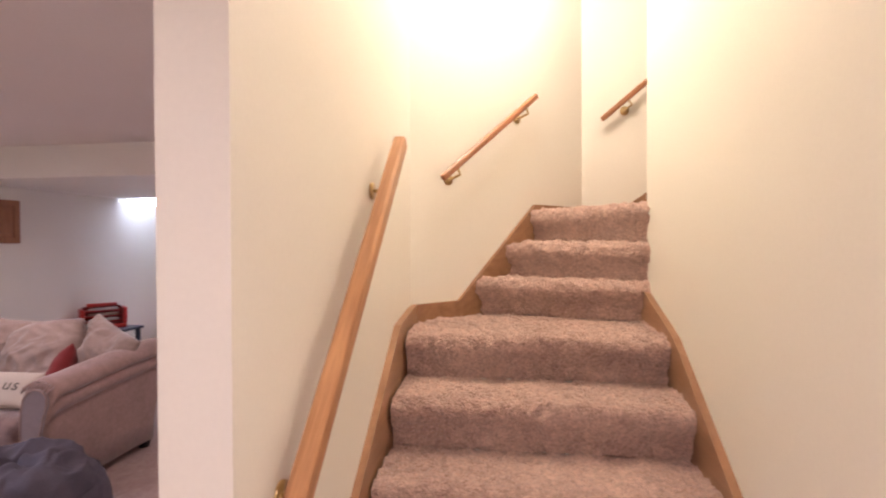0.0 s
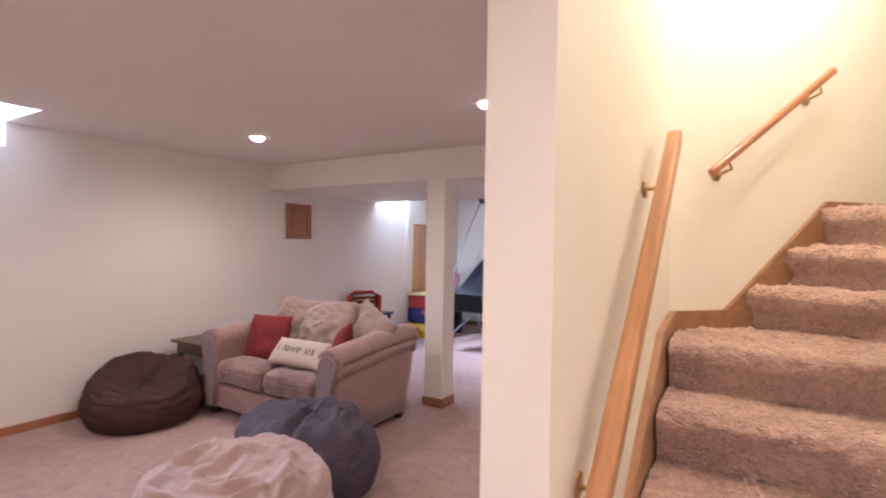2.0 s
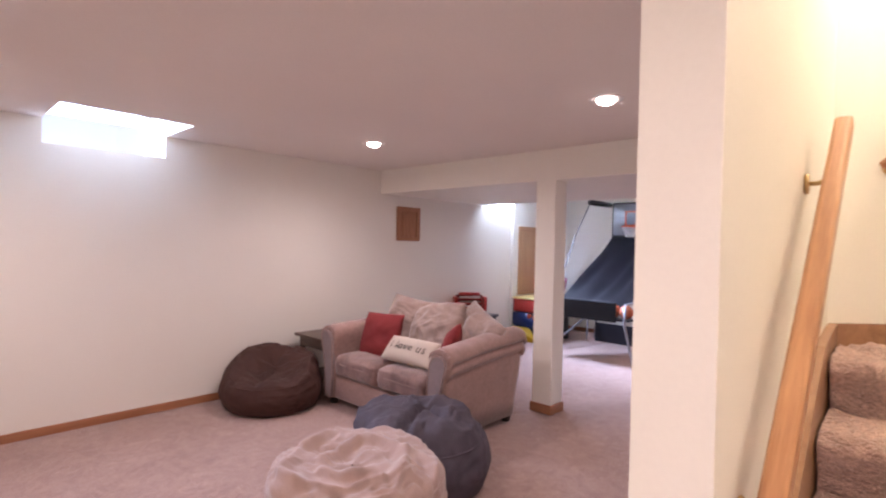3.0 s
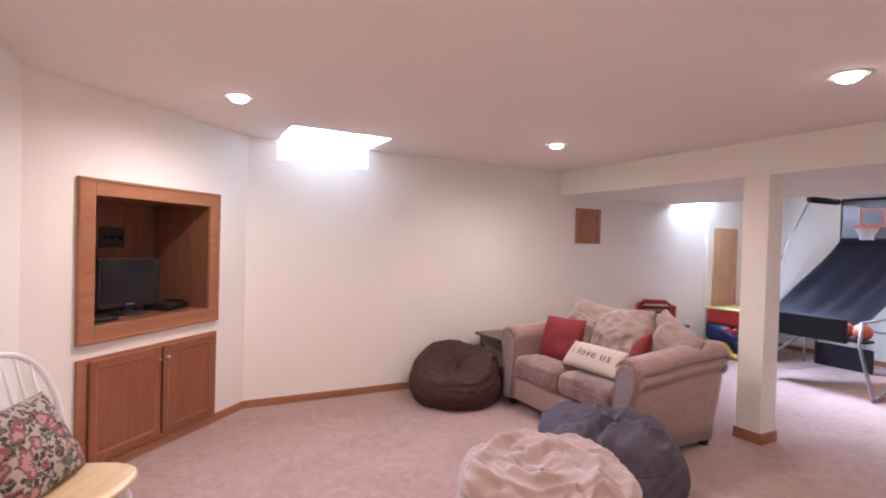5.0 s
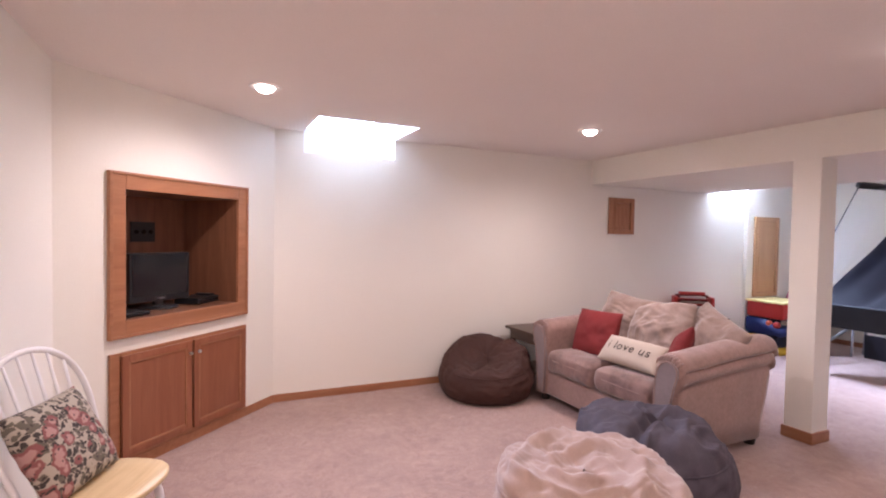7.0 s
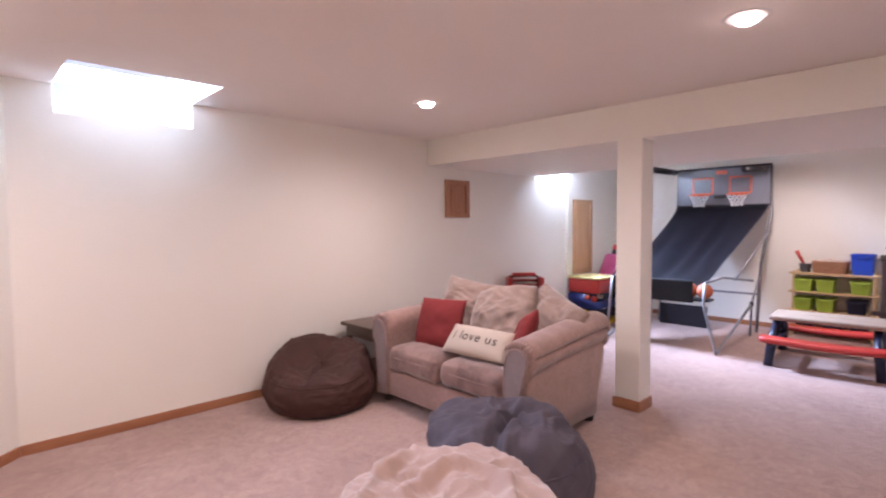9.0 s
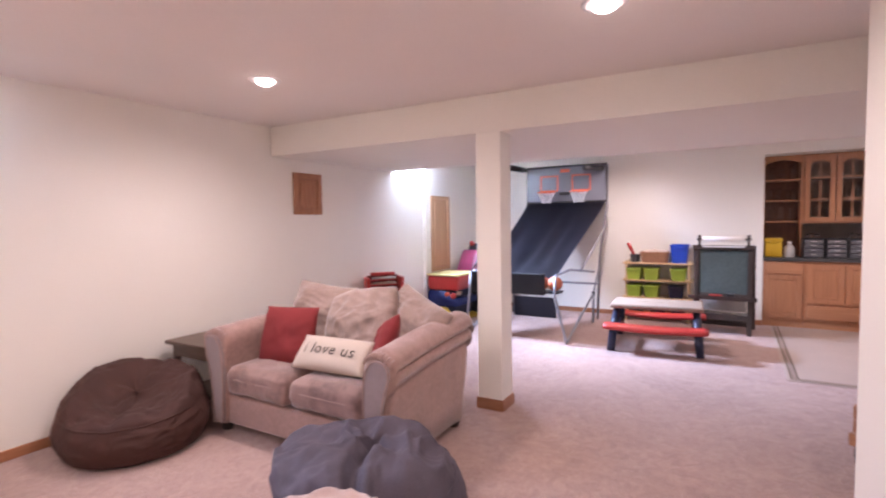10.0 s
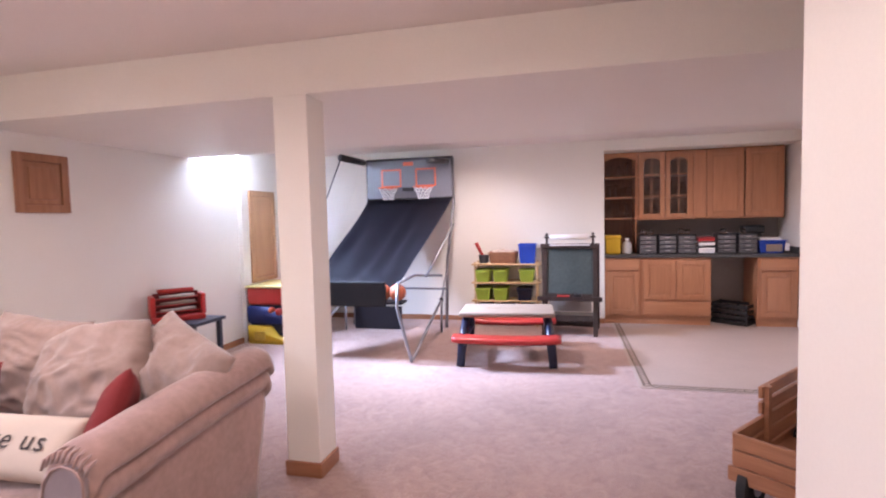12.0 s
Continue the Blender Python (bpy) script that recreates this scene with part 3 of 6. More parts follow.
g.visible_shadow = False


# ---------------------------------------------------------------- television niche and cabinet
niche = thing("media_niche", "built-in oak framed television niche in the corner wall", "built-in niche", kind="structure")
niche.matrix_world = NICHE
bm = bmesh.new()
for a in ((0.354, 0.447, 0.84, 1.83), (1.385, 1.484, 0.84, 1.83), (0.447, 1.385, 0.84, 0.935), (0.447, 1.385, 1.735, 1.83)):
    box(bm, a[0], a[1], 0.0, 0.022, a[2], a[3], bevel=0.005)
part("casing", bm, OAKX, niche, "oak casing with mitred corners")
bm = bmesh.new()
for a in ((0.345, 0.367, 0.83, 1.84), (1.471, 1.493, 0.83, 1.84), (0.367, 1.471, 0.83, 0.85), (0.367, 1.471, 1.82, 1.84)):
    box(bm, a[0], a[1], 0.0, 0.03, a[2], a[3], bevel=0.006)
part("edge_moulding", bm, OAKX, niche)
NIN = wood("niche_plywood", (0.155, 0.062, 0.033), (0.25, 0.11, 0.058), 2)
part("back_panel", boxm(0.40, 1.44, -0.56, -0.54, 0.89, 1.78), NIN, niche)
for x0, x1 in ((0.425, 0.447), (1.385, 1.407)):
    part("side_panel", boxm(x0, x1, -0.54, 0, 0.913, 1.757), NIN, niche)
part("bottom_panel", boxm(0.425, 1.407, -0.54, 0, 0.89, 0.935), NIN, niche)
part("top_panel", boxm(0.425, 1.407, -0.54, 0, 1.735, 1.78), NIN, niche)

OAKR = wood("oak_door_veneer", (0.25, 0.082, 0.04), (0.33, 0.125, 0.062), 2)
cab = thing("built_in_cabinet", "low two-door oak cabinet set into the corner wall", "cabinet")
cab.matrix_world = NICHE
bm = bmesh.new()
for a in ((0.354, 0.42, 0.072, 0.745), (1.42, 1.487, 0.072, 0.745), (0.42, 1.42, 0.70, 0.745), (0.42, 1.42, 0.072, 0.12)):
    box(bm, a[0], a[1], 0.001, 0.02, a[2], a[3], bevel=0.004)
part("face_frame", bm, OAKX, cab)
part("carcass", boxm(0.405, 1.435, -0.4, 0.0, 0.01, 0.715), NIN, cab)


def panel_door(parent, x0, x1, z0, z1, y, material, out=-1, rail=0.055, knob=None, name="door", raised=True):
    """A framed door with a middle panel, flat or raised; y is its back plane, out the way it faces."""
    bm = bmesh.new()
    f = lambda a, b: (min(y + out * a, y + out * b), max(y + out * a, y + out * b))
    for a in ((x0, x0 + rail, z0, z1), (x1 - rail, x1, z0, z1), (x0 + rail, x1 - rail, z0, z0 + rail), (x0 + rail, x1 - rail, z1 - rail, z1)):
        box(bm, a[0], a[1], *f(0, 0.02), a[2], a[3], bevel=0.004)
    d = part(name, bm, material, parent)
    g = rail * 0.9
    part("panel", boxm(x0 + g, x1 - g, *f(0.002, 0.011), z0 + g, z1 - g, bevel=0.003), material, d)
    if not raised:
        lip = bmesh.new()
        for a in ((x0 + g, x0 + g + 0.016, z0 + g, z1 - g), (x1 - g - 0.016, x1 - g, z0 + g, z1 - g), (x0 + g + 0.016, x1 - g - 0.016, z0 + g, z0 + g + 0.016), (x0 + g + 0.016, x1 - g - 0.016, z1 - g - 0.016, z1 - g)):
            box(lip, a[0], a[1], *f(0.009, 0.0185), a[2], a[3], bevel=0.006)
        part("bead", lip, OAKX, d)
    elif min(x1 - x0, z1 - z0) > 0.2:
        part("raised_field", boxm(x0 + g + 0.025, x1 - g - 0.025, *f(0.008, 0.0165), z0 + g + 0.025, z1 - g - 0.025, bevel=0.006), material, d)
    if knob:
        part("knob", tube(bmesh.new(), [(knob[0], y + out * 0.02, knob[1]), (knob[0], y + out * 0.03, knob[1]), (knob[0], y + out * 0.036, knob[1]), (knob[0], y + out * 0.046, knob[1])],
                          [0.005, 0.005, 0.013, 0.010], 12), STEEL, d, "small chrome knob", True)
    return d


panel_door(cab, 0.385, 0.885, 0.10, 0.725, 0.02, OAKR, 1, 0.042, (0.855, 0.64), raised=False)
panel_door(cab, 0.905, 1.42, 0.10, 0.725, 0.02, OAKR, 1, 0.042, (0.93, 0.64), raised=False)

tv = thing("television", "small black flat-screen television on a stand in the niche", "television")
tv.matrix_world = NICHE @ pose(0.905, -0.28, 0.935, 0, 0, -8)
part("bezel", boxm(-0.22, 0.22, -0.02, 0.03, 0.05, 0.395, bevel=0.008), BLACKP, tv)
part("rear_shell", boxm(-0.16, 0.16, -0.075, -0.02, 0.09, 0.34, bevel=0.025, seg=3), BLACKP, tv, smooth=True)
part("screen", boxm(-0.20, 0.20, 0.03, 0.033, 0.095, 0.38), SCREEN, tv)
part("maker_badge", boxm(-0.03, 0.03, 0.03, 0.032, 0.066, 0.076), STEEL, tv, "small silver badge")
part("neck", boxm(-0.035, 0.035, -0.02, 0.01, 0.015, 0.06, bevel=0.006), BLACKP, tv)
part("base", lathe(bmesh.new(), [(0.13, 0), (0.13, 0.010), (0.11, 0.018), (0.03, 0.022)], 28), BLACKP, tv, smooth=True)
box_ob = thing("media_player", "flat black media player box beside the television", "media player")
box_ob.matrix_world = NICHE @ pose(0.60, -0.24, 0.935, 0, 0, 12)
part("casing", boxm(-0.13, 0.13, -0.10, 0.10, 0.004, 0.05, bevel=0.006), BLACKP, box_ob)
part("front_strip", boxm(-0.12, 0.12, 0.10, 0.102, 0.015, 0.035), SCREEN, box_ob)
part("remote", boxm(-0.10, -0.05, -0.05, 0.08, 0.05, 0.066, bevel=0.005), BLACKP, box_ob)
box_ob = thing("game_console", "small black console lying in the niche", "console")
box_ob.matrix_world = NICHE @ pose(1.25, -0.12, 0.935)
part("casing", boxm(-0.09, 0.09, -0.07, 0.07, 0.003, 0.03, bevel=0.006), BLACKP, box_ob)
part("front_strip", boxm(-0.08, 0.08, 0.07, 0.072, 0.01, 0.022), SCREEN, box_ob)
wp = thing("wall_plate", "dark cable outlet plate on the niche back", "wall plate")
wp.matrix_world = NICHE @ pose(0.824, -0.54, 1.475)
part("plate", boxm(-0.10, 0.10, 0, 0.012, -0.075, 0.075, bevel=0.003), BLACKP, wp)
for dx in (-0.06, 0.0, 0.06):
    part("socket", tubem([(dx, 0.012, 0), (dx, 0.02, 0)], 0.016, 12), SCREEN, wp)

# wooden access panels on the west wall
def access_panel(y0, y1, z0, z1, x, frame_wood, panel_wood, label):
    p = thing("access_panel", label, "access panel", "wall access panels", (x, (y0 + y1) / 2, z0))
    w, h = (y1 - y0) / 2, z1 - z0
    r = min(0.058, w * 0.3)
    part("backing", boxm(0, 0.006, -w + 0.01, w - 0.01, 0.01, h - 0.01), OAKR, p)
    bm = bmesh.new()
    for a in ((-w, -w + r, 0, h), (w - r, w, 0, h), (-w + r, w - r, 0, r), (-w + r, w - r, h - r, h)):
        box(bm, 0.006, 0.026, a[0], a[1], a[2], a[3], bevel=0.005)
    part("frame", bm, frame_wood, p)
    part("raised_panel", boxm(0.006, 0.014, -w + r + 0.006, w - r - 0.006, r + 0.006, h - r - 0.006, bevel=0.003), panel_wood, p)
    part("raised_field", boxm(0.014, 0.021, -w + r + 0.04, w - r - 0.04, r + 0.04, h - r - 0.04, bevel=0.006), panel_wood, p)
    return p


# oak lightened to carry the window's light on the tall door
OAKLIT = wood("oak_window_lit", (0.40, 0.215, 0.105), (0.50, 0.29, 0.15), 2, 3.0)
access_panel(4.457, 4.855, 1.537, 1.967, XW, OAKZ, OAKZ, "square raised-panel oak access door high on the wall")
access_panel(7.06, 7.60, 0.70, 1.82, XW + 0.05, OAKLIT, OAKLIT, "tall raised-panel oak access door, window light put into its pale colour")

# ---------------------------------------------------------------- loveseat and its cushions
sofa = thing("loveseat", "beige microfibre loveseat with padded scroll arms, cushions piled on it", "sofa", place=(-3.125, 3.41, 0))
part("base", boxm(-0.74, 0.74, -0.445, 0.43, 0.07, 0.275, bevel=0.022, seg=3), SOFA, sofa, smooth=True)
for i, sx in enumerate((-0.299, 0.299)):
    m = pose(sx, -0.09, 0.37, -2, 0, 0)
    seat = part("seat_cushion", padded_box(0.592, 0.79, 0.19, 0.062, 16, 0.014, 0.030, 3.0 + 2.7 * i, m), SEATC, sofa, smooth=True)
    ring = []
    for k in range(40):
        a = 2 * math.pi * k / 40
        c, s = math.cos(a), math.sin(a)
        ring.append(m @ Vector((0.2955 * math.copysign(abs(c) ** 0.28, c), 0.393 * math.copysign(abs(s) ** 0.28, s), 0.02)))
    part("piping", tubem(ring, 0.004, 6, True), SOFA, seat, smooth=True)
part("backrest", boxm(-0.58, 0.58, -0.12, 0.12, -0.28, 0.26, bevel=0.07, seg=4, m=pose(0, 0.42, 0.52, -13, 0, 0)), SOFA, sofa, smooth=True)


def sofa_arm(side):
    """One arm: a padded top over a second roll, a plain side, and a back that leans out towards the top."""
    rows = []
    n = 34
    for k in range(n + 1):
        f = k / n
        end = min(1.0, f / 0.07, (1 - f) / 0.05)
        rnd_ = 0.045 * (1 - math.sqrt(max(0.0, 1 - (1 - end) ** 2)))
        top = 0.735 + 0.022 * smoothstep(f * 1.6) + 0.030 * f - rnd_
        puff = 0.007 * noise.noise(Vector((f * 9, side * 3.0, 0.5)))
        sec = [(0.610, 0.08), (0.605, 0.25), (0.585, 0.42), (0.560, top - 0.15), (0.550, top - 0.10), (0.556, top - 0.055), (0.580, top - 0.02), (0.615, top - 0.003), (0.655, top + puff),
               (0.700, top - 0.010 + puff), (0.740, top - 0.035), (0.763, top - 0.068), (0.768, top - 0.092), (0.746, top - 0.111), (0.734, top - 0.117), (0.752, top - 0.126), (0.766, top - 0.152),
               (0.760, top - 0.182), (0.740, top - 0.204), (0.727, top - 0.211), (0.740, top - 0.24), (0.752, 0.36), (0.758, 0.22), (0.760, 0.06)]
        row = []
        for x, z in sec:
            back = 0.415 + 0.22 * max(0.0, z - 0.10) / 0.65
            flare = 0.055 * (1 - f) * smoothstep((z - 0.20) / 0.42)
            q = Vector((side * (x + flare), -0.462 + (back + 0.462) * f, z))
            q += Vector((side * 0.005 * noise.noise(q * 6), 0, 0.005 * noise.noise(q * 7 + Vector((3, 0, 0)))))
            row.append(q)
        rows.append(row)
    bm = rows_mesh(rows, True)
    bm.verts.ensure_lookup_table()
    k = len(rows[0])
    bm.faces.new(bm.verts[:k])
    bm.faces.new(bm.verts[-k:])
    arm = part("arm", bm, SOFA, sofa, smooth=True)
    sec = [(0.625, 0.09), (0.612, 0.30), (0.612, 0.44), (0.618, 0.56), (0.634, 0.625), (0.668, 0.668), (0.712, 0.685), (0.757, 0.676), (0.786, 0.645), (0.788, 0.60), (0.766, 0.53), (0.742, 0.43), (0.722, 0.30), (0.712, 0.09)]
    bm = bmesh.new()
    a = [bm.verts.new((side * x, -0.482, z)) for x, z in sec]
    b = [bm.verts.new((side * x, -0.45, z)) for x, z in sec]
    bm.faces.new(a)
    bm.faces.new(b[::-1])
    for i in range(len(sec)):
        j = (i + 1) % len(sec)
        bm.faces.new((a[i], b[i], b[j], a[j]))
    bmesh.ops.recalc_face_normals(bm, faces=bm.faces)
    part("arm_front", bm, ARMF, arm, "smooth front panel, bluish reflection put into its grey-lilac colour")
    # gathers of cloth that run from the front panel up over the roll
    for i in range(9):
        g = i / 8
        x = 0.620 + 0.172 * g
        z = 0.640 + 0.052 * math.sin(math.pi * (0.12 + 0.8 * g))
        pts = [(side * x, -0.478, z), (side * (x + 0.004), -0.468, z + 0.030), (side * (x + 0.008), -0.44, z + 0.040)]
        part("gather", tubem(pts, [0.004, 0.007, 0.003], 6), SOFA, arm, smooth=True)
    part("arm_piping", tubem([Vector((side * x, -0.483, z)) for x, z in sec], 0.005, 6, True), SOFA, arm, smooth=True)


sofa_arm(1)
sofa_arm(-1)
for fx in (-0.70, 0.70):
    for fy in (-0.39, 0.40):
        part("foot", lathe(bmesh.new(), [(0.036, 0), (0.042, 0.03), (0.046, 0.075)], 12, (fx, fy, 0)), ESPR, sofa, "dark wooden foot")


def pillow(name, label, w, d, h, material, m, seed, corner=0.10, lump=0.014, group="", soft=0.0, wrinkle=0.0):
    bm = cushion(w, d, h, 2.6, 44 if wrinkle else 26, lump, seed, corner, soft=soft, wrinkle=wrinkle)
    ob = finish(name, bm, material, None, label, True)
    ob.matrix_world = m
    return tagged(ob, label, "cushion", group)


BK = "loose back cushions"
pillow("back_cushion", "plump beige microfibre back cushion with a pulled-up corner", 0.60, 0.52, 0.22, SOFA2, pose(-3.58, 3.72, 0.715, 70, 0, 3) @ pose(0, 0, 0, 0, 0, -5), 1.3, 0.15, 0.035, BK, 0.0, 0.012)
pillow("back_cushion", "large beige microfibre back cushion leaning on the loveseat", 0.64, 0.56, 0.24, SOFA2, pose(-3.07, 3.60, 0.70, 64, 0, -2) @ pose(0, 0, 0, 0, 0, 10), 5.1, 0.07, 0.032, BK, 0.10, 0.013)
pillow("back_cushion", "beige back cushion slumped cornerwise against the arm", 0.60, 0.52, 0.22, SOFA2, pose(-2.72, 3.70, 0.69, 60, 0, -12) @ pose(0, 0, 0, 0, 0, -20), 9.7, 0.11, 0.03, BK, 0.0, 0.014)
pillow("throw_pillow", "square brick-red cotton throw pillow on the loveseat", 0.46, 0.41, 0.14, REDC, pose(-3.44, 3.25, 0.66, 70, 0, 6) @ pose(0, 0, 0, 0, 0, 2), 2.2, 0.06, 0.012, "red throw pillows")
pillow("throw_pillow", "brick-red throw pillow wedged against the rolled arm", 0.40, 0.36, 0.13, REDC, pose(-2.66, 3.33, 0.665, 66, 0, -52) @ pose(0, 0, 0, 0, 0, 20), 6.2, 0.08, 0.012, "red throw pillows")

lum = thing("lettered_pillow", "cream canvas lumbar pillow with dark typewriter lettering", "cushion")
lum.matrix_world = pose(-2.935, 3.15, 0.605, 47, 0, 3)
PW, PD, PH = 0.57, 0.245, 0.12
part("cover", cushion(PW, PD, PH, 2.6, 26, 0.0, 0, 0.06), CREAMC, lum, smooth=True)
INK = mat("dark_ink", (0.04, 0.03, 0.03), 0.8, 0.2, 30, 200, 0)
cu = bpy.data.curves.new("lettering", "FONT")
cu.body, cu.size, cu.align_x, cu.align_y, cu.space_character, cu.resolution_u = "i love us", 0.105, "CENTER", "CENTER", 1.12, 3
tmp = new("lettering", cu)
me = bpy.data.meshes.new_from_object(tmp.evaluated_get(bpy.context.evaluated_depsgraph_get()))
bpy.data.objects.remove(tmp)
bm = bmesh.new()
bm.from_mesh(me)
bmesh.ops.triangulate(bm, faces=bm.faces)
left, spans = set(bm.faces), []
while left:
    todo, isle = [left.pop()], []
    while todo:
        f = todo.pop()
        isle.append(f)
        for e in f.edges:
            for g in e.link_faces:
                if g in left:
                    left.discard(g)
                    todo.append(g)
    spans.append([min(v.co.x for f in isle for v in f.verts), max(v.co.x for f in isle for v in f.verts), isle])
spans.sort(key=lambda s: s[0])
glyphs = []
for a, b, isle in spans:
    if glyphs and a < glyphs[-1][0] - 0.002:
        glyphs[-1][1].extend(isle)
        glyphs[-1][0] = max(b, glyphs[-1][0])
    else:
        glyphs.append([b, list(isle)])
for _, isle in glyphs:
    one, seen = bmesh.new(), {}
    for f in isle:
        for v in f.verts:
            if v not in seen:
                seen[v] = one.verts.new(v.co)
        one.faces.new([seen[v] for v in f.verts])
    bmesh.ops.subdivide_edges(one, edges=one.edges, cuts=2)
    for v in one.verts:
        v.co.y += 0.005
        x, y = v.co.x / (PW / 2), v.co.y / (PD / 2)
        e = max(0.0, (1 - abs(x) ** 2.6) * (1 - abs(y) ** 2.6))
        v.co.z = 0.5 * PH * e ** 0.5 + 0.004
    part("letter", one, INK, lum, "dark brown printed letter")
bm.free()

st = thing("side_table", "dark walnut square side table behind the brown beanbag", "side table", place=(-4.235, 3.32, 0))
part("tabletop", boxm(-0.32, 0.32, -0.30, 0.30, 0.525, 0.555, bevel=0.008), DARKW, st)
part("apron", boxm(-0.28, 0.28, -0.26, 0.26, 0.43, 0.525, bevel=0.004), DARKW, st)
part("shelf", boxm(-0.27, 0.27, -0.25, 0.25, 0.14, 0.16, bevel=0.004), DARKW, st)
for fx in (-0.26, 0.26):
    for fy in (-0.24, 0.24):
        part("leg", boxm(fx - 0.022, fx + 0.022, fy - 0.022, fy + 0.022, 0, 0.43, bevel=0.004), ESPR, st)


# ---------------------------------------------------------------- beanbags
def beanbag(name, label, r, h, place, material, seed, peak=(0, 0), fold=0.03, shoulder=0.55, rz=0, swirl=0.0, back=140, tilt=0.0, dish=0.0, groove=0.0, fine=0.005):
    ob = thing(name, label, "beanbag", "beanbags", place, rz)
    nt, nv = 150, 80
    rows, seam = [], []
    ab = math.radians(back - rz)
    for i in range(nv + 1):
        f = i / nv
        if f < 0.18:
            q = f / 0.18
            rr, z = r * (0.70 + 0.22 * math.sin(q * math.pi / 2)), 0.10 * h * (1 - math.cos(q * math.pi / 2))
        elif f < 0.5:
            q = (f - 0.18) / 0.32
            rr, z = r * (0.92 + 0.08 * math.sin(q * math.pi)), h * (0.10 + (shoulder - 0.10) * q)
        else:
            q = (f - 0.5) / 0.5
            rr, z = r * 0.92 * math.cos(q * math.pi / 2) ** 0.62 if q < 1 else 0.0, h * (shoulder + (1 - shoulder) * math.sin(q * math.pi / 2) ** 0.9)
        row = []
        for j in range(nt):
            a = 2 * math.pi * j / nt
            c, s = math.cos(a), math.sin(a)
            top = smoothstep((f - 0.42) / 0.2)
            p = Vector((rr * c, rr * s, z))
            p.x += peak[0] * top * (z / h)
            p.y += peak[1] * top * (z / h)
            u = p / r
            along, across = u.x * math.cos(ab) + u.y * math.sin(ab), u.y * math.cos(ab) - u.x * math.sin(ab)
            p.z *= 1 + tilt * along
            p.z -= dish * top * math.exp(-(((along + 0.16) / 0.55) ** 2 + (across / 0.60) ** 2) ** 1.6)
            if groove:
                bend = across + 0.10 * math.sin(along * 3.0)
                p.z -= groove * top * math.exp(-(bend / 0.085) ** 2) * smoothstep((0.45 - along) / 0.3) * smoothstep((along + 1.15) / 0.5)
                p.z += 0.5 * groove * top * math.cos(5 * math.atan2(across, along - 0.12) + 2 * seed) * math.exp(-(math.hypot(across, along - 0.12) / 0.4) ** 2) * smoothstep(math.hypot(across, along - 0.12) / 0.2)
            w = Vector((u.x * 1.2 + seed, u.y * 1.2, u.z * 1.6))
            warp = noise.noise(w * 1.5) * 1.1
            rid = 1 - math.sqrt(noise.noise(Vector((u.x * 1.25 + warp + seed, u.y * 1.25 - warp, u.z * 0.9 + seed))) ** 2 + 0.004) * 2.6
            rid2 = 1 - math.sqrt(noise.noise(Vector((u.x * 2.5 - warp * 1.6, u.y * 2.2 + seed + warp, u.z * 1.8 + warp))) ** 2 + 0.006) * 2.4
            if swirl:
                sp = math.hypot(u.x, u.y) * 15.0 + a + warp * 3.0
                rid = 0.35 * rid + swirl * smoothstep(math.hypot(u.x, u.y) / 0.3) * (0.5 + 0.5 * math.cos(sp)) ** 3
            low = noise.noise(w)
            amp = fold * (0.25 + 0.9 * top)
            nrm = Vector((c * (1 - 0.6 * top), s * (1 - 0.6 * top), 0.15 + 0.8 * top)).normalized()
            p += nrm * (amp * (rid * 0.75 + rid2 * 0.22 - 0.3) + fine * (1 - 2 * abs(noise.noise(Vector((u.x * 6 + warp * 3, u.y * 6, u.z * 4 + seed))))) + 0.03 * low * (0.4 + top))
            p.z = max(p.z, 0.0) if f > 0.03 else 0.0
            row.append(p)
        rows.append(row)
        if i == nv // 2:
            seam = row
    bm = rows_mesh(rows, True)
    bm.verts.ensure_lookup_table()
    bm.faces.new(bm.verts[:nt])
    bmesh.ops.remove_doubles(bm, verts=bm.verts, dist=0.0015)
    part("cover", bm, material, ob, smooth=True)
    part("seam", tubem([p * 1.004 for p in seam[::2]], 0.006, 6, True), material, ob, smooth=True)
    return ob


beanbag("beanbag", "large dark-brown twill beanbag slumped against the wall", 0.45, 0.45, (-4.168, 2.575, 0), BROWNB, 2.0, (-0.03, 0.05), 0.046, 0.64, 20, 0.45, 135, 0.20, 0.12, 0.03, 0.010)
beanbag("beanbag", "slate-blue denim beanbag with deep folds on the carpet", 0.425, 0.485, (-2.122, 2.495, 0), GREYB, 7.4, (-0.05, 0.03), 0.034, 0.66, 70, 0.0, 122, 0.03, 0.0, 0.075, 0.010)
beanbag("beanbag", "cream suede beanbag with a crumpled swirled top", 0.42, 0.515, (-1.815, 1.755, 0), CREAMB, 13.1, (-0.03, 0.03), 0.050, 0.76, 150, 0.95, 120, 0.05, 0.07, 0.0, 0.017)

# ---------------------------------------------------------------- windsor chair with a floral cushion
ch = thing("windsor_chair", "white spindle-back windsor chair with a natural wood seat", "chair", place=(-2.485, -0.178, 0), rz=-24)
bm = bmesh.new()
rows = []
for k, (rr, z) in enumerate(((0.0, 0.425), (0.205, 0.425), (0.232, 0.438), (0.232, 0.452), (0.222, 0.46), (0.12, 0.452), (0.0, 0.45))):
    rows.append([Vector((rr * 0.97 * math.copysign(abs(math.cos(a)) ** 0.75, math.cos(a)), rr * 0.88 * math.copysign(abs(math.sin(a)) ** 0.75, math.sin(a)) - 0.005, z)) for a in np.linspace(0, 2 * math.pi, 37)[:-1]])
rows_mesh(rows, True, bm)
bmesh.ops.remove_doubles(bm, verts=bm.verts, dist=0.001)
part("seat", bm, PINE, ch, "natural wood saddle seat", True)
hoop = []
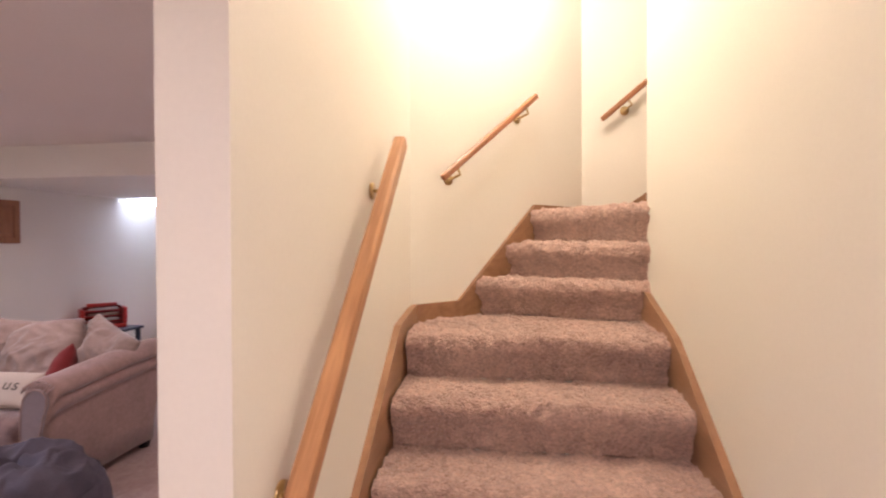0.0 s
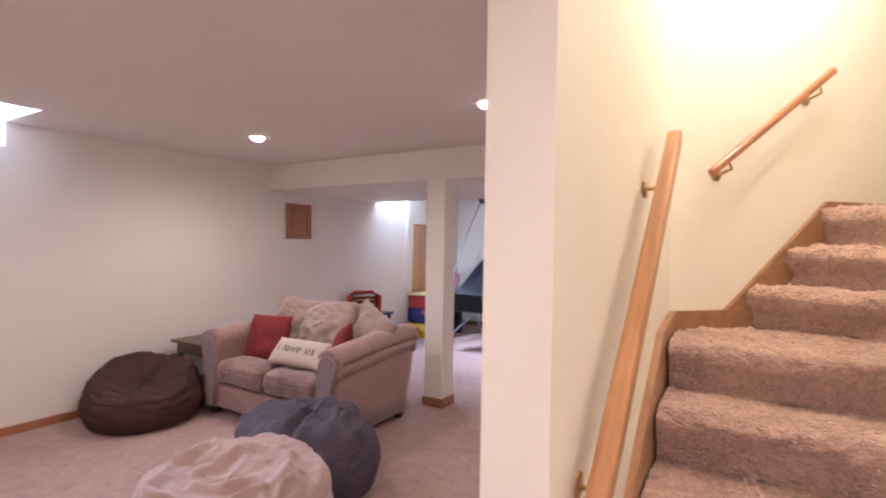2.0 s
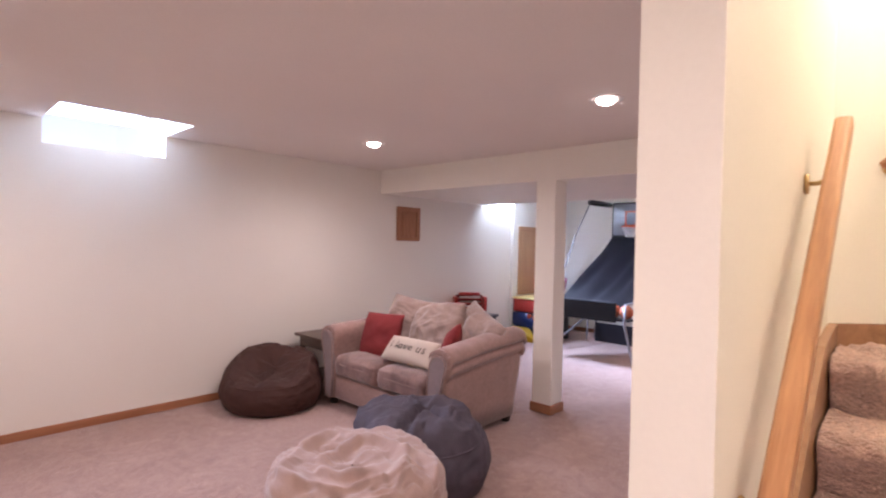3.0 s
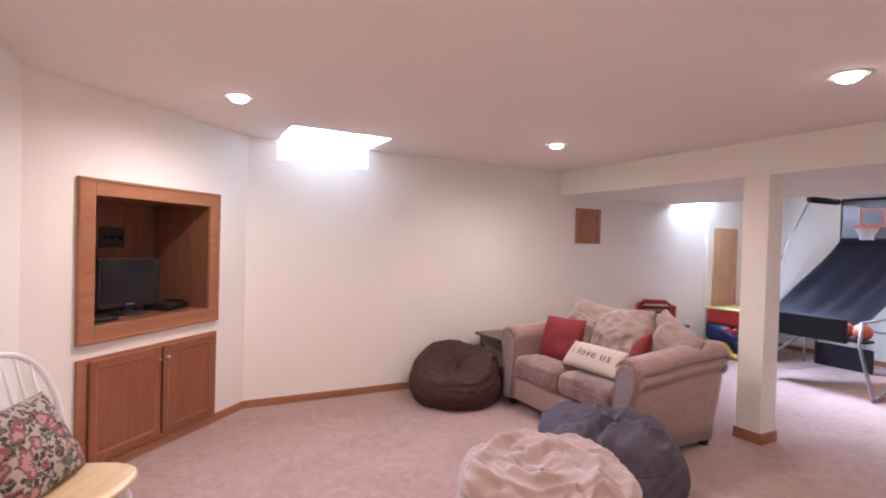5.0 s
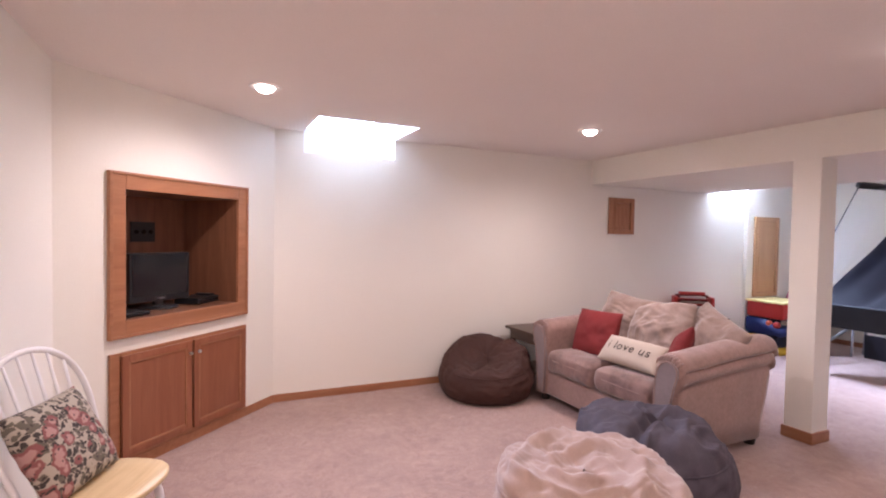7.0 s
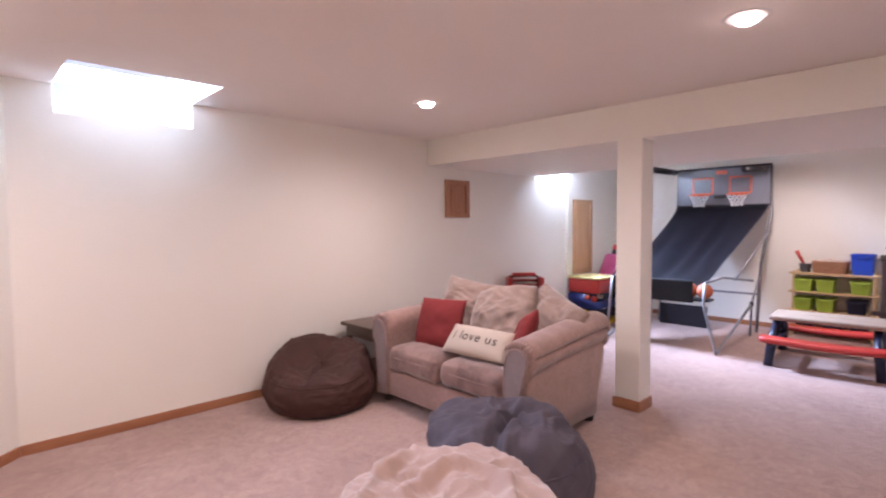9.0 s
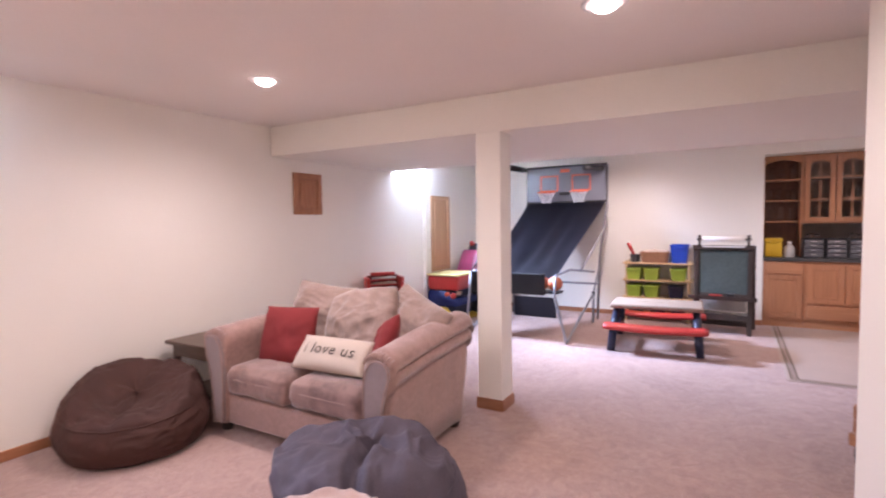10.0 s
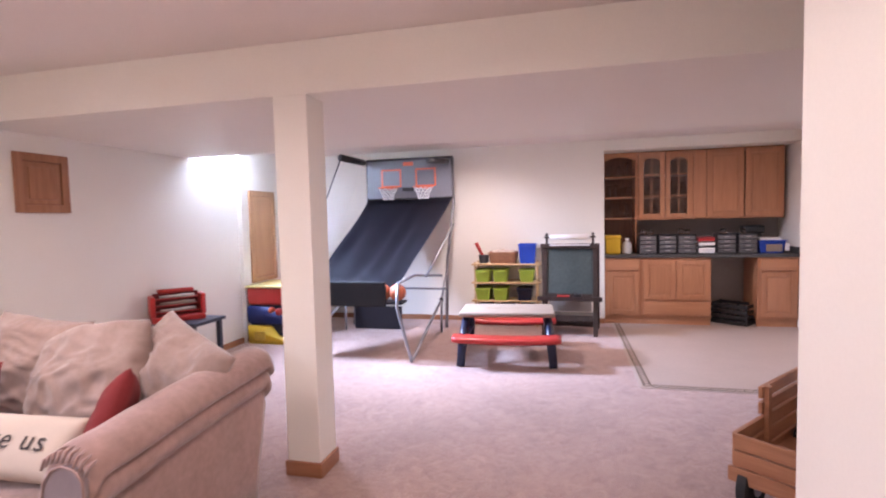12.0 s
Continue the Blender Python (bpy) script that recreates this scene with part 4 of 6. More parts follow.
for k in range(33):
    a = math.pi * k / 32
    x = 0.215 * math.cos(a) * (1 + 0.85 * math.sin(a))
    z = 0.45 + 0.54 * math.sin(a) ** 0.85
    hoop.append(Vector((x, -0.165 - 0.18 * (z - 0.45) / 0.545, z)))
part("back_hoop", tubem(hoop, 0.0135, 12), WHITEP, ch, smooth=True)
for k in range(6):
    x = -0.135 + 0.054 * k
    xt = x * 1.4
    zt = float(np.interp(abs(xt), [p.x for p in hoop[16:5:-1]], [p.z for p in hoop[16:5:-1]]))
    pb, pt = Vector((x, -0.165, 0.45)), Vector((xt, -0.165 - 0.18 * (zt - 0.45) / 0.545, zt))
    part("spindle", tubem([pb, pb.lerp(pt, 0.35), pb.lerp(pt, 0.6), pt], [0.006, 0.0095, 0.008, 0.005], 8), WHITEP, ch, smooth=True)
for sx in (-1, 1):
    for sy in (-1, 1):
        a, b = Vector((0.12 * sx, 0.12 * sy, 0.43)), Vector((0.19 * sx, 0.19 * sy, 0.0))
        part("leg", tubem([a, a.lerp(b, 0.2), a.lerp(b, 0.3), a.lerp(b, 0.5), a.lerp(b, 0.7), a.lerp(b, 0.78), b], [0.011, 0.019, 0.013, 0.02, 0.013, 0.016, 0.010], 12), WHITEP, ch, smooth=True)
for sx in (-1, 1):
    part("stretcher", tubem([(0.155 * sx, -0.155, 0.21), (0.155 * sx, 0, 0.21), (0.155 * sx, 0.155, 0.21)], [0.008, 0.013, 0.008], 10), WHITEP, ch, smooth=True)
part("stretcher", tubem([(-0.155, 0, 0.21), (0, 0, 0.21), (0.155, 0, 0.21)], [0.008, 0.013, 0.008], 10), WHITEP, ch, smooth=True)


def floral():
    """Printed cloth: red blossoms and dark leaves on pale tan."""
    m = bpy.data.materials.new("floral_print")
    m.use_nodes = True
    t = m.node_tree
    b = t.nodes["Principled BSDF"]
    N, L = t.nodes.new, t.links.new
    tc = N("ShaderNodeTexCoord")
    warp, mixv = N("ShaderNodeTexNoise"), N("ShaderNodeVectorMath")
    warp.inputs["Scale"].default_value = 22
    mixv.operation = "MULTIPLY_ADD"
    mixv.inputs[1].default_value = (0.05, 0.05, 0.0)
    L(tc.outputs["Object"], warp.inputs["Vector"])
    L(warp.outputs["Color"], mixv.inputs[0])
    L(tc.outputs["Object"], mixv.inputs[2])
    col = None
    layers = [(46, 0.45, (0.055, 0.045, 0.04), 3.0), (34, 0.45, (0.14, 0.12, 0.09), 8.0), (15, 0.46, (0.26, 0.095, 0.085), 1.0), (15, 0.29, (0.45, 0.25, 0.22), 1.0), (60, 0.3, (0.05, 0.04, 0.035), 5.0)]
    for sc, thr, c, w in layers:
        vo = N("ShaderNodeTexVoronoi")
        vo.inputs["Scale"].default_value, vo.inputs["Randomness"].default_value = sc, 0.95
        sh = N("ShaderNodeVectorMath")
        sh.operation = "ADD"
        sh.inputs[1].default_value = (w, w * 0.7, 0)
        L(mixv.outputs[0], sh.inputs[0])
        flat = N("ShaderNodeVectorMath")
        flat.operation = "MULTIPLY"
        flat.inputs[1].default_value = (1, 1, 0)
        L(sh.outputs[0], flat.inputs[0])
        L(flat.outputs[0], vo.inputs["Vector"])
        mr = N("ShaderNodeMapRange")
        mr.inputs["From Min"].default_value, mr.inputs["From Max"].default_value = thr + 0.05, thr
        L(vo.outputs["Distance"], mr.inputs["Value"])
        keep = N("ShaderNodeMath")
        keep.operation = "MULTIPLY"
        gt = N("ShaderNodeSeparateColor")
        L(vo.outputs["Color"], gt.inputs[0])
        cmp_ = N("ShaderNodeMath")
        cmp_.operation = "GREATER_THAN"
        cmp_.inputs[1].default_value = 0.28
        L(gt.outputs[0], cmp_.inputs[0])
        L(mr.outputs[0], keep.inputs[0])
        L(cmp_.outputs[0], keep.inputs[1])
        mx = N("ShaderNodeMix")
        mx.data_type = "RGBA"
        L(keep.outputs[0], mx.inputs[0])
        if col is None:
            mx.inputs[6].default_value = (0.42, 0.36, 0.29, 1)
        else:
            L(col, mx.inputs[6])
        mx.inputs[7].default_value = (*c, 1)
        col = mx.outputs[2]
    L(col, b.inputs["Base Color"])
    b.inputs["Roughness"].default_value = 0.9
    return m


pillow("floral_cushion", "square floral tapestry cushion with red roses on the chair", 0.405, 0.385, 0.15, floral(), pose(-2.485, -0.178, 0, 0, 0, -24) @ pose(0.02, -0.165, 0.625, 60, 0, 180) @ pose(0, 0, 0, 0, 0, 2), 4.4, 0.08, 0.01)


# ---------------------------------------------------------------- arcade basketball game
NYLON = mat("black_nylon", (0.010, 0.010, 0.016), 0.40, 0.25, 4, 120, 0.12, 30)
NYLON.node_tree.nodes["Principled BSDF"].inputs["Specular IOR Level"].default_value = 0.45
CLEAR = mat("grey_polycarbonate", (0.17, 0.175, 0.20), 0.25, 0.06, 4, 60, 0.03)
REDP = mat("red_plastic", (0.43, 0.03, 0.024), 0.35, 0.08, 6, 70, 0.05)
ORANGE = mat("orange_rim", (0.65, 0.11, 0.04), 0.35, 0.05, 6, 60, 0.03)
NETW = mat("white_cord", (0.62, 0.62, 0.62), 0.8, 0.05, 20, 200, 0)
BALLM = mat("orange_rubber", (0.55, 0.13, 0.05), 0.55, 0.10, 12, 260, 0.4, 300)
hg = thing("basketball_arcade", "folding two-hoop arcade basketball game with a black nylon ramp", "arcade game")
bb = part("backboard", boxm(-3.49, -2.32, 8.19, 8.215, 1.71, 2.215, bevel=0.006), CLEAR, hg, "translucent grey backboard")
for x0, x1 in ((-3.29, -3.01), (-2.81, -2.53)):
    bm = bmesh.new()
    for a in ((x0, x0 + 0.02, 1.86, 2.10), (x1 - 0.02, x1, 1.86, 2.10), (x0 + 0.02, x1 - 0.02, 1.86, 1.88), (x0 + 0.02, x1 - 0.02, 2.08, 2.10)):
        box(bm, a[0], a[1], 8.184, 8.192, a[2], a[3])
    part("target_square", bm, ORANGE, bb, "red target outline")
bm = bmesh.new()
tube(bm, [(-3.50, 8.2, 1.70), (-3.50, 8.2, 2.23), (-2.31, 8.2, 2.23), (-2.31, 8.2, 1.70)], 0.017, 8, True)
part("backboard_frame", bm, BLACKP, bb, smooth=True)
part("score_box", boxm(-2.99, -2.83, 8.16, 8.20, 1.80, 1.85, bevel=0.006), BLACKP, bb)
part("emblem", boxm(-2.98, -2.84, 8.184, 8.192, 2.14, 2.19), ORANGE, bb)
for cx in (-3.15, -2.67):
    ring = [Vector((cx + 0.125 * math.cos(a), 8.05 + 0.125 * math.sin(a), 1.845)) for a in np.linspace(0, 2 * math.pi, 29)[:-1]]
    rim = part("hoop_rim", tube(tube(bmesh.new(), ring, 0.009, 8, True), [(cx, 8.17, 1.845), (cx, 8.2, 1.845)], 0.03, 8), ORANGE, hg, "orange steel rim", True)
    bm = bmesh.new()
    prev = None
    levels = [(0.122, 1.84), (0.105, 1.80), (0.085, 1.765), (0.07, 1.725), (0.068, 1.685)]
    nn = 12
    for i, ((r0, z0), (r1, z1)) in enumerate(zip(levels, levels[1:])):
        for j in range(nn):
            a0 = 2 * math.pi * (j + 0.5 * (i % 2)) / nn
            for da in (-0.5, 0.5):
                a1 = a0 + da * 2 * math.pi / nn
                tube(bm, [(cx + r0 * math.cos(a0), 8.05 + r0 * math.sin(a0), z0), (cx + r1 * math.cos(a1), 8.05 + r1 * math.sin(a1), z1)], 0.0045, 4)
    tagged(part("net", bm, NETW, rim, "white cord net"), kind="stuff")

rows = []
for i in range(41):
    f = i / 40
    y = 8.17 - 1.52 * f
    z = 1.695 - 1.02 * f ** 0.86 + 0.03 * math.sin(f * math.pi)
    xl, xr = -3.49 - 0.12 * f, -2.32 - 0.30 * f
    row = []
    for j in range(31):
        g = j / 30
        sag = -0.05 * math.sin(math.pi * g) * math.sin(math.pi * f)
        fold = 0.010 * math.sin(g * 26 + 2.5 * noise.noise(Vector((g * 3, f * 2, 0)))) * math.sin(math.pi * f) + 0.016 * noise.noise(Vector((g * 5, f * 3, 2)))
        row.append(Vector((xl + (xr - xl) * g, y, z + sag + fold)))
    rows.append(row)
bm = rows_mesh(rows)
bmesh.ops.solidify(bm, geom=bm.faces[:], thickness=0.004)
part("ramp", bm, NYLON, hg, "black nylon return ramp", True)
part("front_panel", boxm(-3.64, -2.66, 6.49, 6.53, 0.54, 0.80, bevel=0.015), mat("black_fabric", (0.012, 0.012, 0.014), 0.85, 0.15, 8, 120, 0.1), hg, "black padded front panel")
part("ball_tray", boxm(-3.62, -2.50, 6.53, 6.72, 0.56, 0.585, bevel=0.008), NYLON, hg)
part("skirt", boxm(-3.60, -2.95, 7.86, 7.875, 0.0, 0.30, bevel=0.004), NYLON, hg)
for x, xt in ((-3.66, -3.64), (-2.38, -2.53)):
    part("front_leg", tubem([(xt, 6.50, 0.78), (xt, 6.46, 0.55), (x, 6.40, 0.06), (x, 6.42, 0.018), (x, 6.50, 0.03), (x, 7.0, 0.20), (x, 7.72, 0.42)], 0.017, 10), TUBE, hg, smooth=True)
    part("tray_rail", tubem([(xt, 6.50, 0.78), (xt - 0.02 * (x < -3), 7.1, 0.80), (x, 7.75, 0.72)], 0.015, 10), TUBE, hg, smooth=True)
    xb = -3.50 if x < -3 else -2.31
    part("back_post", tubem([(xb, 8.22, 2.22), (xb, 8.21, 1.6), (x, 8.10, 0.9), (x, 7.98, 0.018)], 0.018, 10), TUBE, hg, smooth=True)
    part("brace", tubem([(x, 7.05, 0.79), (xb, 8.18, 1.35)], 0.013, 8), TUBE, hg, smooth=True)
    part("base_brace", tubem([(x, 7.72, 0.42), (x, 7.70, 0.018)], 0.015, 8), TUBE, hg, smooth=True)
    part("post_brace", tubem([(x, 7.72, 0.42), (x, 8.05, 0.75)], 0.013, 8), TUBE, hg, smooth=True)
    part("clamp", tubem([(x - 0.02, 7.72, 0.42), (x + 0.02, 7.72, 0.42)], 0.028, 10), BLACKP, hg, smooth=True)
part("cross_tube", tubem([(-3.60, 8.0, 0.52), (-2.36, 8.0, 0.52)], 0.014, 10), TUBE, hg, smooth=True)
part("net_arm", tubem([(-3.51, 8.1, 2.20), (-3.52, 7.9, 2.20), (-3.548, 7.48, 2.20)], 0.042, 12), BLACKP, hg, "black foam-covered arm", True)
part("net_arm", tubem([(-2.36, 8.14, 2.165), (-2.41, 8.0, 2.16), (-2.52, 7.78, 2.15)], 0.038, 12), BLACKP, hg, "black foam-covered arm", True)
part("net_cord", tubem([(-3.548, 7.48, 2.19), (-3.60, 7.1, 1.62), (-3.63, 6.75, 0.95), (-3.64, 6.5, 0.80)], 0.008, 6), BLACKP, hg, smooth=True)
bm = bmesh.new()
A, B, C, D = Vector((-3.51, 8.15, 2.18)), Vector((-3.548, 7.48, 2.18)), Vector((-3.64, 6.5, 0.80)), Vector((-3.60, 7.0, 0.86))
n = 20
for i in range(n + 1):
    f = i / n
    tube(bm, [A.lerp(D, f), B.lerp(C, f)], 0.0006, 3)
    tube(bm, [A.lerp(B, f), D.lerp(C, f)], 0.0006, 3)
tagged(part("side_net", bm, NETW, hg, "fine white side netting"), kind="stuff")


def ball(place, r, turn, label):
    ob = thing("basketball", label, "ball", "arcade balls", place)
    ob.rotation_euler = turn
    bm = bmesh.new()
    bmesh.ops.create_uvsphere(bm, u_segments=28, v_segments=18, radius=r)
    part("rubber_shell", bm, BALLM, ob, smooth=True)
    for k in range(3):
        pts = []
        for a in np.linspace(0, 2 * math.pi, 37)[:-1]:
            p = Vector((math.cos(a), math.sin(a), 0)) * r * 1.001
            p.rotate(Euler((0, radians(90) * (k > 0), radians(60) * k)))
            pts.append(p)
        part("seam", tubem(pts, 0.0025, 4, True), BLACKP, ob)


ball((-2.575, 6.63, 0.673), 0.088, (0.3, 0.5, 0.2), "small orange rubber basketball in the ball tray")
ball((-2.74, 6.63, 0.673), 0.088, (1.0, 0.1, 0.9), "small orange rubber basketball in the ball tray")

# ---------------------------------------------------------------- children's picnic table
TANP = mat("tan_plastic", (0.33, 0.265, 0.21), 0.5, 0.08, 6, 70, 0.15)
NAVYP = mat("navy_plastic", (0.009, 0.013, 0.038), 0.4, 0.1, 6, 70, 0.1)
pt = thing("picnic_table", "children's plastic picnic table, tan top, red benches, navy legs", "picnic table", place=(-1.47, 6.86, 0), rz=4)
top = part("tabletop", boxm(-0.47, 0.47, -0.27, 0.27, 0.44, 0.49, bevel=0.022, seg=3), TANP, pt, smooth=True)
part("tabletop_groove", boxm(-0.20, 0.20, -0.012, 0.012, 0.488, 0.4925, bevel=0.002), mat("tan_shadow_plastic", (0.34, 0.28, 0.22), 0.55, 0.1, 6, 60, 0.1), top)
for sy in (-1, 1):
    rows = []
    for i in range(21):
        x = -0.5 + i / 20
        bow = 0.018 * (2 * x) ** 2
        yc = sy * 0.44
        sec = [(-0.095, 0.235), (-0.105, 0.26), (-0.085, 0.285), (0.0, 0.275), (0.085, 0.285), (0.105, 0.26), (0.095, 0.235)]
        sc = 1 if 0 < i < 20 else 0.8
        rows.append([Vector((x * 1.02, yc + dy * sc, z + bow)) for dy, z in sec])
    bm = rows_mesh(rows, True)
    bm.verts.ensure_lookup_table()
    bm.faces.new(bm.verts[:7])
    bm.faces.new(bm.verts[-7:])
    part("bench", bm, REDP, pt, "red plastic bench", True)
for sx in (-1, 1):
    for sy in (-1, 1):
        part("leg", tube(bmesh.new(), [(sx * 0.40, sy * 0.16, 0.45), (sx * 0.42, sy * 0.36, 0.24), (sx * 0.44, sy * 0.44, 0.0)], [0.038, 0.045, 0.04], 8), NAVYP, pt, smooth=True)
    part("bench_support", boxm(sx * 0.42 - 0.03, sx * 0.42 + 0.03, -0.5, 0.5, 0.205, 0.237, bevel=0.008), NAVYP, pt)

# ---------------------------------------------------------------- toy shelf with bins
LIME = mat("lime_plastic", (0.35, 0.52, 0.06), 0.4, 0.08, 6, 60, 0.05)
BLUEP = mat("blue_plastic", (0.01, 0.06, 0.42), 0.35, 0.08, 6, 60, 0.05)
WICK = mat("brown_wicker", (0.33, 0.16, 0.09), 0.7, 0.3, 20, 120, 0.8, 70, stretch=(1, 1, 3), dist=0.01)
sh = thing("toy_shelf", "low pine shelf unit holding rows of lime bins", "shelf", place=(-1.64, 8.37, 0))
for x in (-0.40, 0.40):
    for y in (-0.13, 0.13):
        part("upright", boxm(x - 0.012, x + 0.012, y - 0.012, y + 0.012, 0, 0.84, bevel=0.002), PINE, sh)
SHELVES = (0.09, 0.32, 0.56, 0.80)
for z in SHELVES:
    part("shelf_board", boxm(-0.45, 0.45, -0.155, 0.155, z, z + 0.02, bevel=0.003), PINE, sh)


def bin_(place, material, label, w=0.19, d=0.26, h=0.16, lid=True, name="storage_bin", cat="storage bin", group="toy bins"):
    ob = thing(name, label, cat, group, place)
    rows = []
    for z, k in ((0, 0.84), (h * 0.92, 1.0), (h * 0.92, 1.07), (h, 1.07), (h, 0.97), (h * 0.85, 0.96)):
        rows.append([Vector((sx * w / 2 * k, sy * d / 2 * k, z)) for sx, sy in ((-1, -1), (-0.9, -1.04), (0.9, -1.04), (1, -1), (1, 1), (0.9, 1.04), (-0.9, 1.04), (-1, 1))])
    bm = rows_mesh(rows, True)
    bm.verts.ensure_lookup_table()
    bm.faces.new(bm.verts[:8])
    part("tub", bm, material, ob)
    if lid:
        part("lid", boxm(-w * 0.47, w * 0.47, -d * 0.47, d * 0.47, h * 0.86, h * 0.93, bevel=0.004), material, ob)
    part("handle", boxm(-w * 0.25, w * 0.25, -d / 2 * 1.09 - 0.01, -d / 2 * 1.03, h * 0.80, h * 0.9, bevel=0.004), material, ob)
    return ob


for z, xs, m_, l_ in ((0.58, (-0.30, -0.07, 0.27), LIME, "lime-green plastic bin on the toy shelf"), (0.34, (-0.30, -0.07), LIME, "lime-green plastic bin on the toy shelf"),
                      (0.34, (0.24,), NAVYP, "dark navy plastic bin on the toy shelf"), (0.11, (-0.28, 0.0, 0.27), NAVYP, "dark navy plastic bin on the toy shelf")):
    for x in xs:
        bin_((-1.64 + x, 8.35, z), m_, l_)
bin_((-1.36, 8.37, 0.82), BLUEP, "tall blue plastic tub on top of the toy shelf", 0.22, 0.24, 0.25, False)
bk = thing("wicker_basket", "brown wicker basket full of paper on the toy shelf", "basket", place=(-1.68, 8.36, 0.82))
rows = []
for z, k in ((0, 0.88), (0.05, 0.94), (0.10, 0.98), (0.14, 1.0), (0.15, 0.97), (0.12, 0.9)):
    rows.append([Vector((0.19 * k * math.copysign(abs(math.cos(a)) ** 0.35, math.cos(a)), 0.12 * k * math.copysign(abs(math.sin(a)) ** 0.35, math.sin(a)), z)) for a in np.linspace(0, 2 * math.pi, 41)[:-1]])
bm = rows_mesh(rows, True)
bm.verts.ensure_lookup_table()
bm.faces.new(bm.verts[:40])
part("woven_body", bm, WICK, bk)
part("contents", cushion(0.32, 0.2, 0.07, 4, 16, 0.03, 8.0, m=pose(0, 0, 0.13)), mat("crumpled_paper", (0.6, 0.5, 0.42), 0.8, 0.25, 20, 60, 0.3), bk, smooth=True)
cup = thing("toy_cup", "dark grey cup with a red toy bat leaning in it", "toy cup", place=(-1.94, 8.36, 0.82))
part("cup", lathe(bmesh.new(), [(0.055, 0), (0.07, 0.11)], 16), mat("dark_grey_plastic", (0.06, 0.06, 0.07), 0.5, 0.1, 6, 60, 0.05), cup)
part("bat", tubem([(0.02, 0, 0.03), (-0.05, 0.0, 0.17), (-0.10, 0, 0.27)], [0.012, 0.022, 0.026], 10), REDP, cup, "red toy bat", True)

# ---------------------------------------------------------------- easel
CHALK = mat("chalkboard", (0.045, 0.066, 0.062), 0.7, 0.25, 3, 30, 0.03)
PAPERW = mat("white_paper", (0.82, 0.81, 0.79), 0.8, 0.02, 5, 60, 0.02)
ez = thing("easel", "dark espresso children's easel with chalkboard and paper roll", "easel", place=(-0.83, 7.98, 0), rz=-3)
lean = math.atan2(0.20, 1.10)
LEANF, LEANB = pose(0, -0.20, 0, -math.degrees(lean), 0, 0), pose(0, 0.26, 0, math.degrees(lean), 0, 0)
for sx in (-0.275, 0.275):
    part("front_leg", boxm(sx * 1.07 - 0.027, sx * 1.07 + 0.027, -0.014, 0.014, 0, 1.10, bevel=0.004, m=LEANF), ESPR, ez)
    part("back_leg", boxm(sx * 1.14 - 0.032, sx * 1.14 + 0.032, -0.014, 0.014, 0, 1.10, bevel=0.004, m=LEANB), ESPR, ez)
part("chalkboard", boxm(-0.268, 0.268, 0.0, 0.012, 0.50, 1.07, m=LEANF), CHALK, ez, "dark green-grey chalkboard")
part("header_rail", boxm(-0.345, 0.345, -0.032, -0.014, 1.045, 1.10, bevel=0.004, m=LEANF), ESPR, ez)
part("rail", boxm(-0.267, 0.267, -0.012, 0.014, 0.455, 0.50, bevel=0.003, m=LEANF), ESPR, ez)
part("rail", boxm(-0.267, 0.267, -0.010, 0.012, 0.17, 0.245, bevel=0.003, m=LEANF), ESPR, ez)
tray = part("tray", boxm(-0.37, 0.37, -0.25, -0.07, 0.432, 0.452, bevel=0.003), ESPR, ez)
part("tray_lip", boxm(-0.37, 0.37, -0.262, -0.25, 0.425, 0.475, bevel=0.003), ESPR, tray)
part("chalk_box", boxm(-0.14, 0.0, -0.23, -0.18, 0.453, 0.486, bevel=0.004), REDP, tray)
part("eraser", boxm(0.05, 0.14, -0.22, -0.15, 0.453, 0.505, bevel=0.016, seg=3), BLACKP, tray)
part("paper_panel", boxm(-0.25, 0.25, 0.02, 0.03, 0.255, 0.415), mat("grey_board", (0.38, 0.36, 0.34), 0.7, 0.06, 5, 50, 0.05), ez)
part("lower_shelf", boxm(-0.30, 0.30, -0.14, 0.19, 0.20, 0.22, bevel=0.003), ESPR, ez)
# dark sheet added for the shadowed area low behind the easel
part("low_panel", boxm(-0.28, 0.28, 0.20, 0.212, 0.03, 0.20, bevel=0.003), ESPR, ez)
part("roll_bar", tubem([(-0.30, -0.02, 1.165), (0.30, -0.02, 1.165)], 0.012, 10), ESPR, ez, smooth=True)
part("paper_roll", tubem([(-0.235, -0.02, 1.165), (0.235, -0.02, 1.165)], 0.031, 20), PAPERW, ez, "white paper roll", True)
part("paper_strip", boxm(-0.235, 0.235, -0.055, -0.0525, 1.063, 1.08), PAPERW, ez, "end of the white paper")
for sx in (-0.27, 0.27):
    part("roll_bracket", boxm(sx - 0.014, sx + 0.014, -0.035, 0.03, 1.07, 1.185, bevel=0.005), ESPR, ez)
    part("roll_knob", lathe(bmesh.new(), [(0.0, 0.0), (0.016, 0.004), (0.02, 0.02), (0.012, 0.034), (0.0, 0.036)], 12, (sx, -0.02, 1.183)), ESPR, ez, smooth=True)

# ---------------------------------------------------------------- fitted cabinets in the alcove
COUNTER = mat("dark_laminate", (0.06, 0.058, 0.055), 0.35, 0.3, 40, 300, 0.03)
# wall colour darkened to stand for shade below the cabinets
SHADE = mat("shaded_alcove_wall", (0.30, 0.27, 0.245), 0.6, 0.08, 3, 50, 0.05)
FY = 8.56


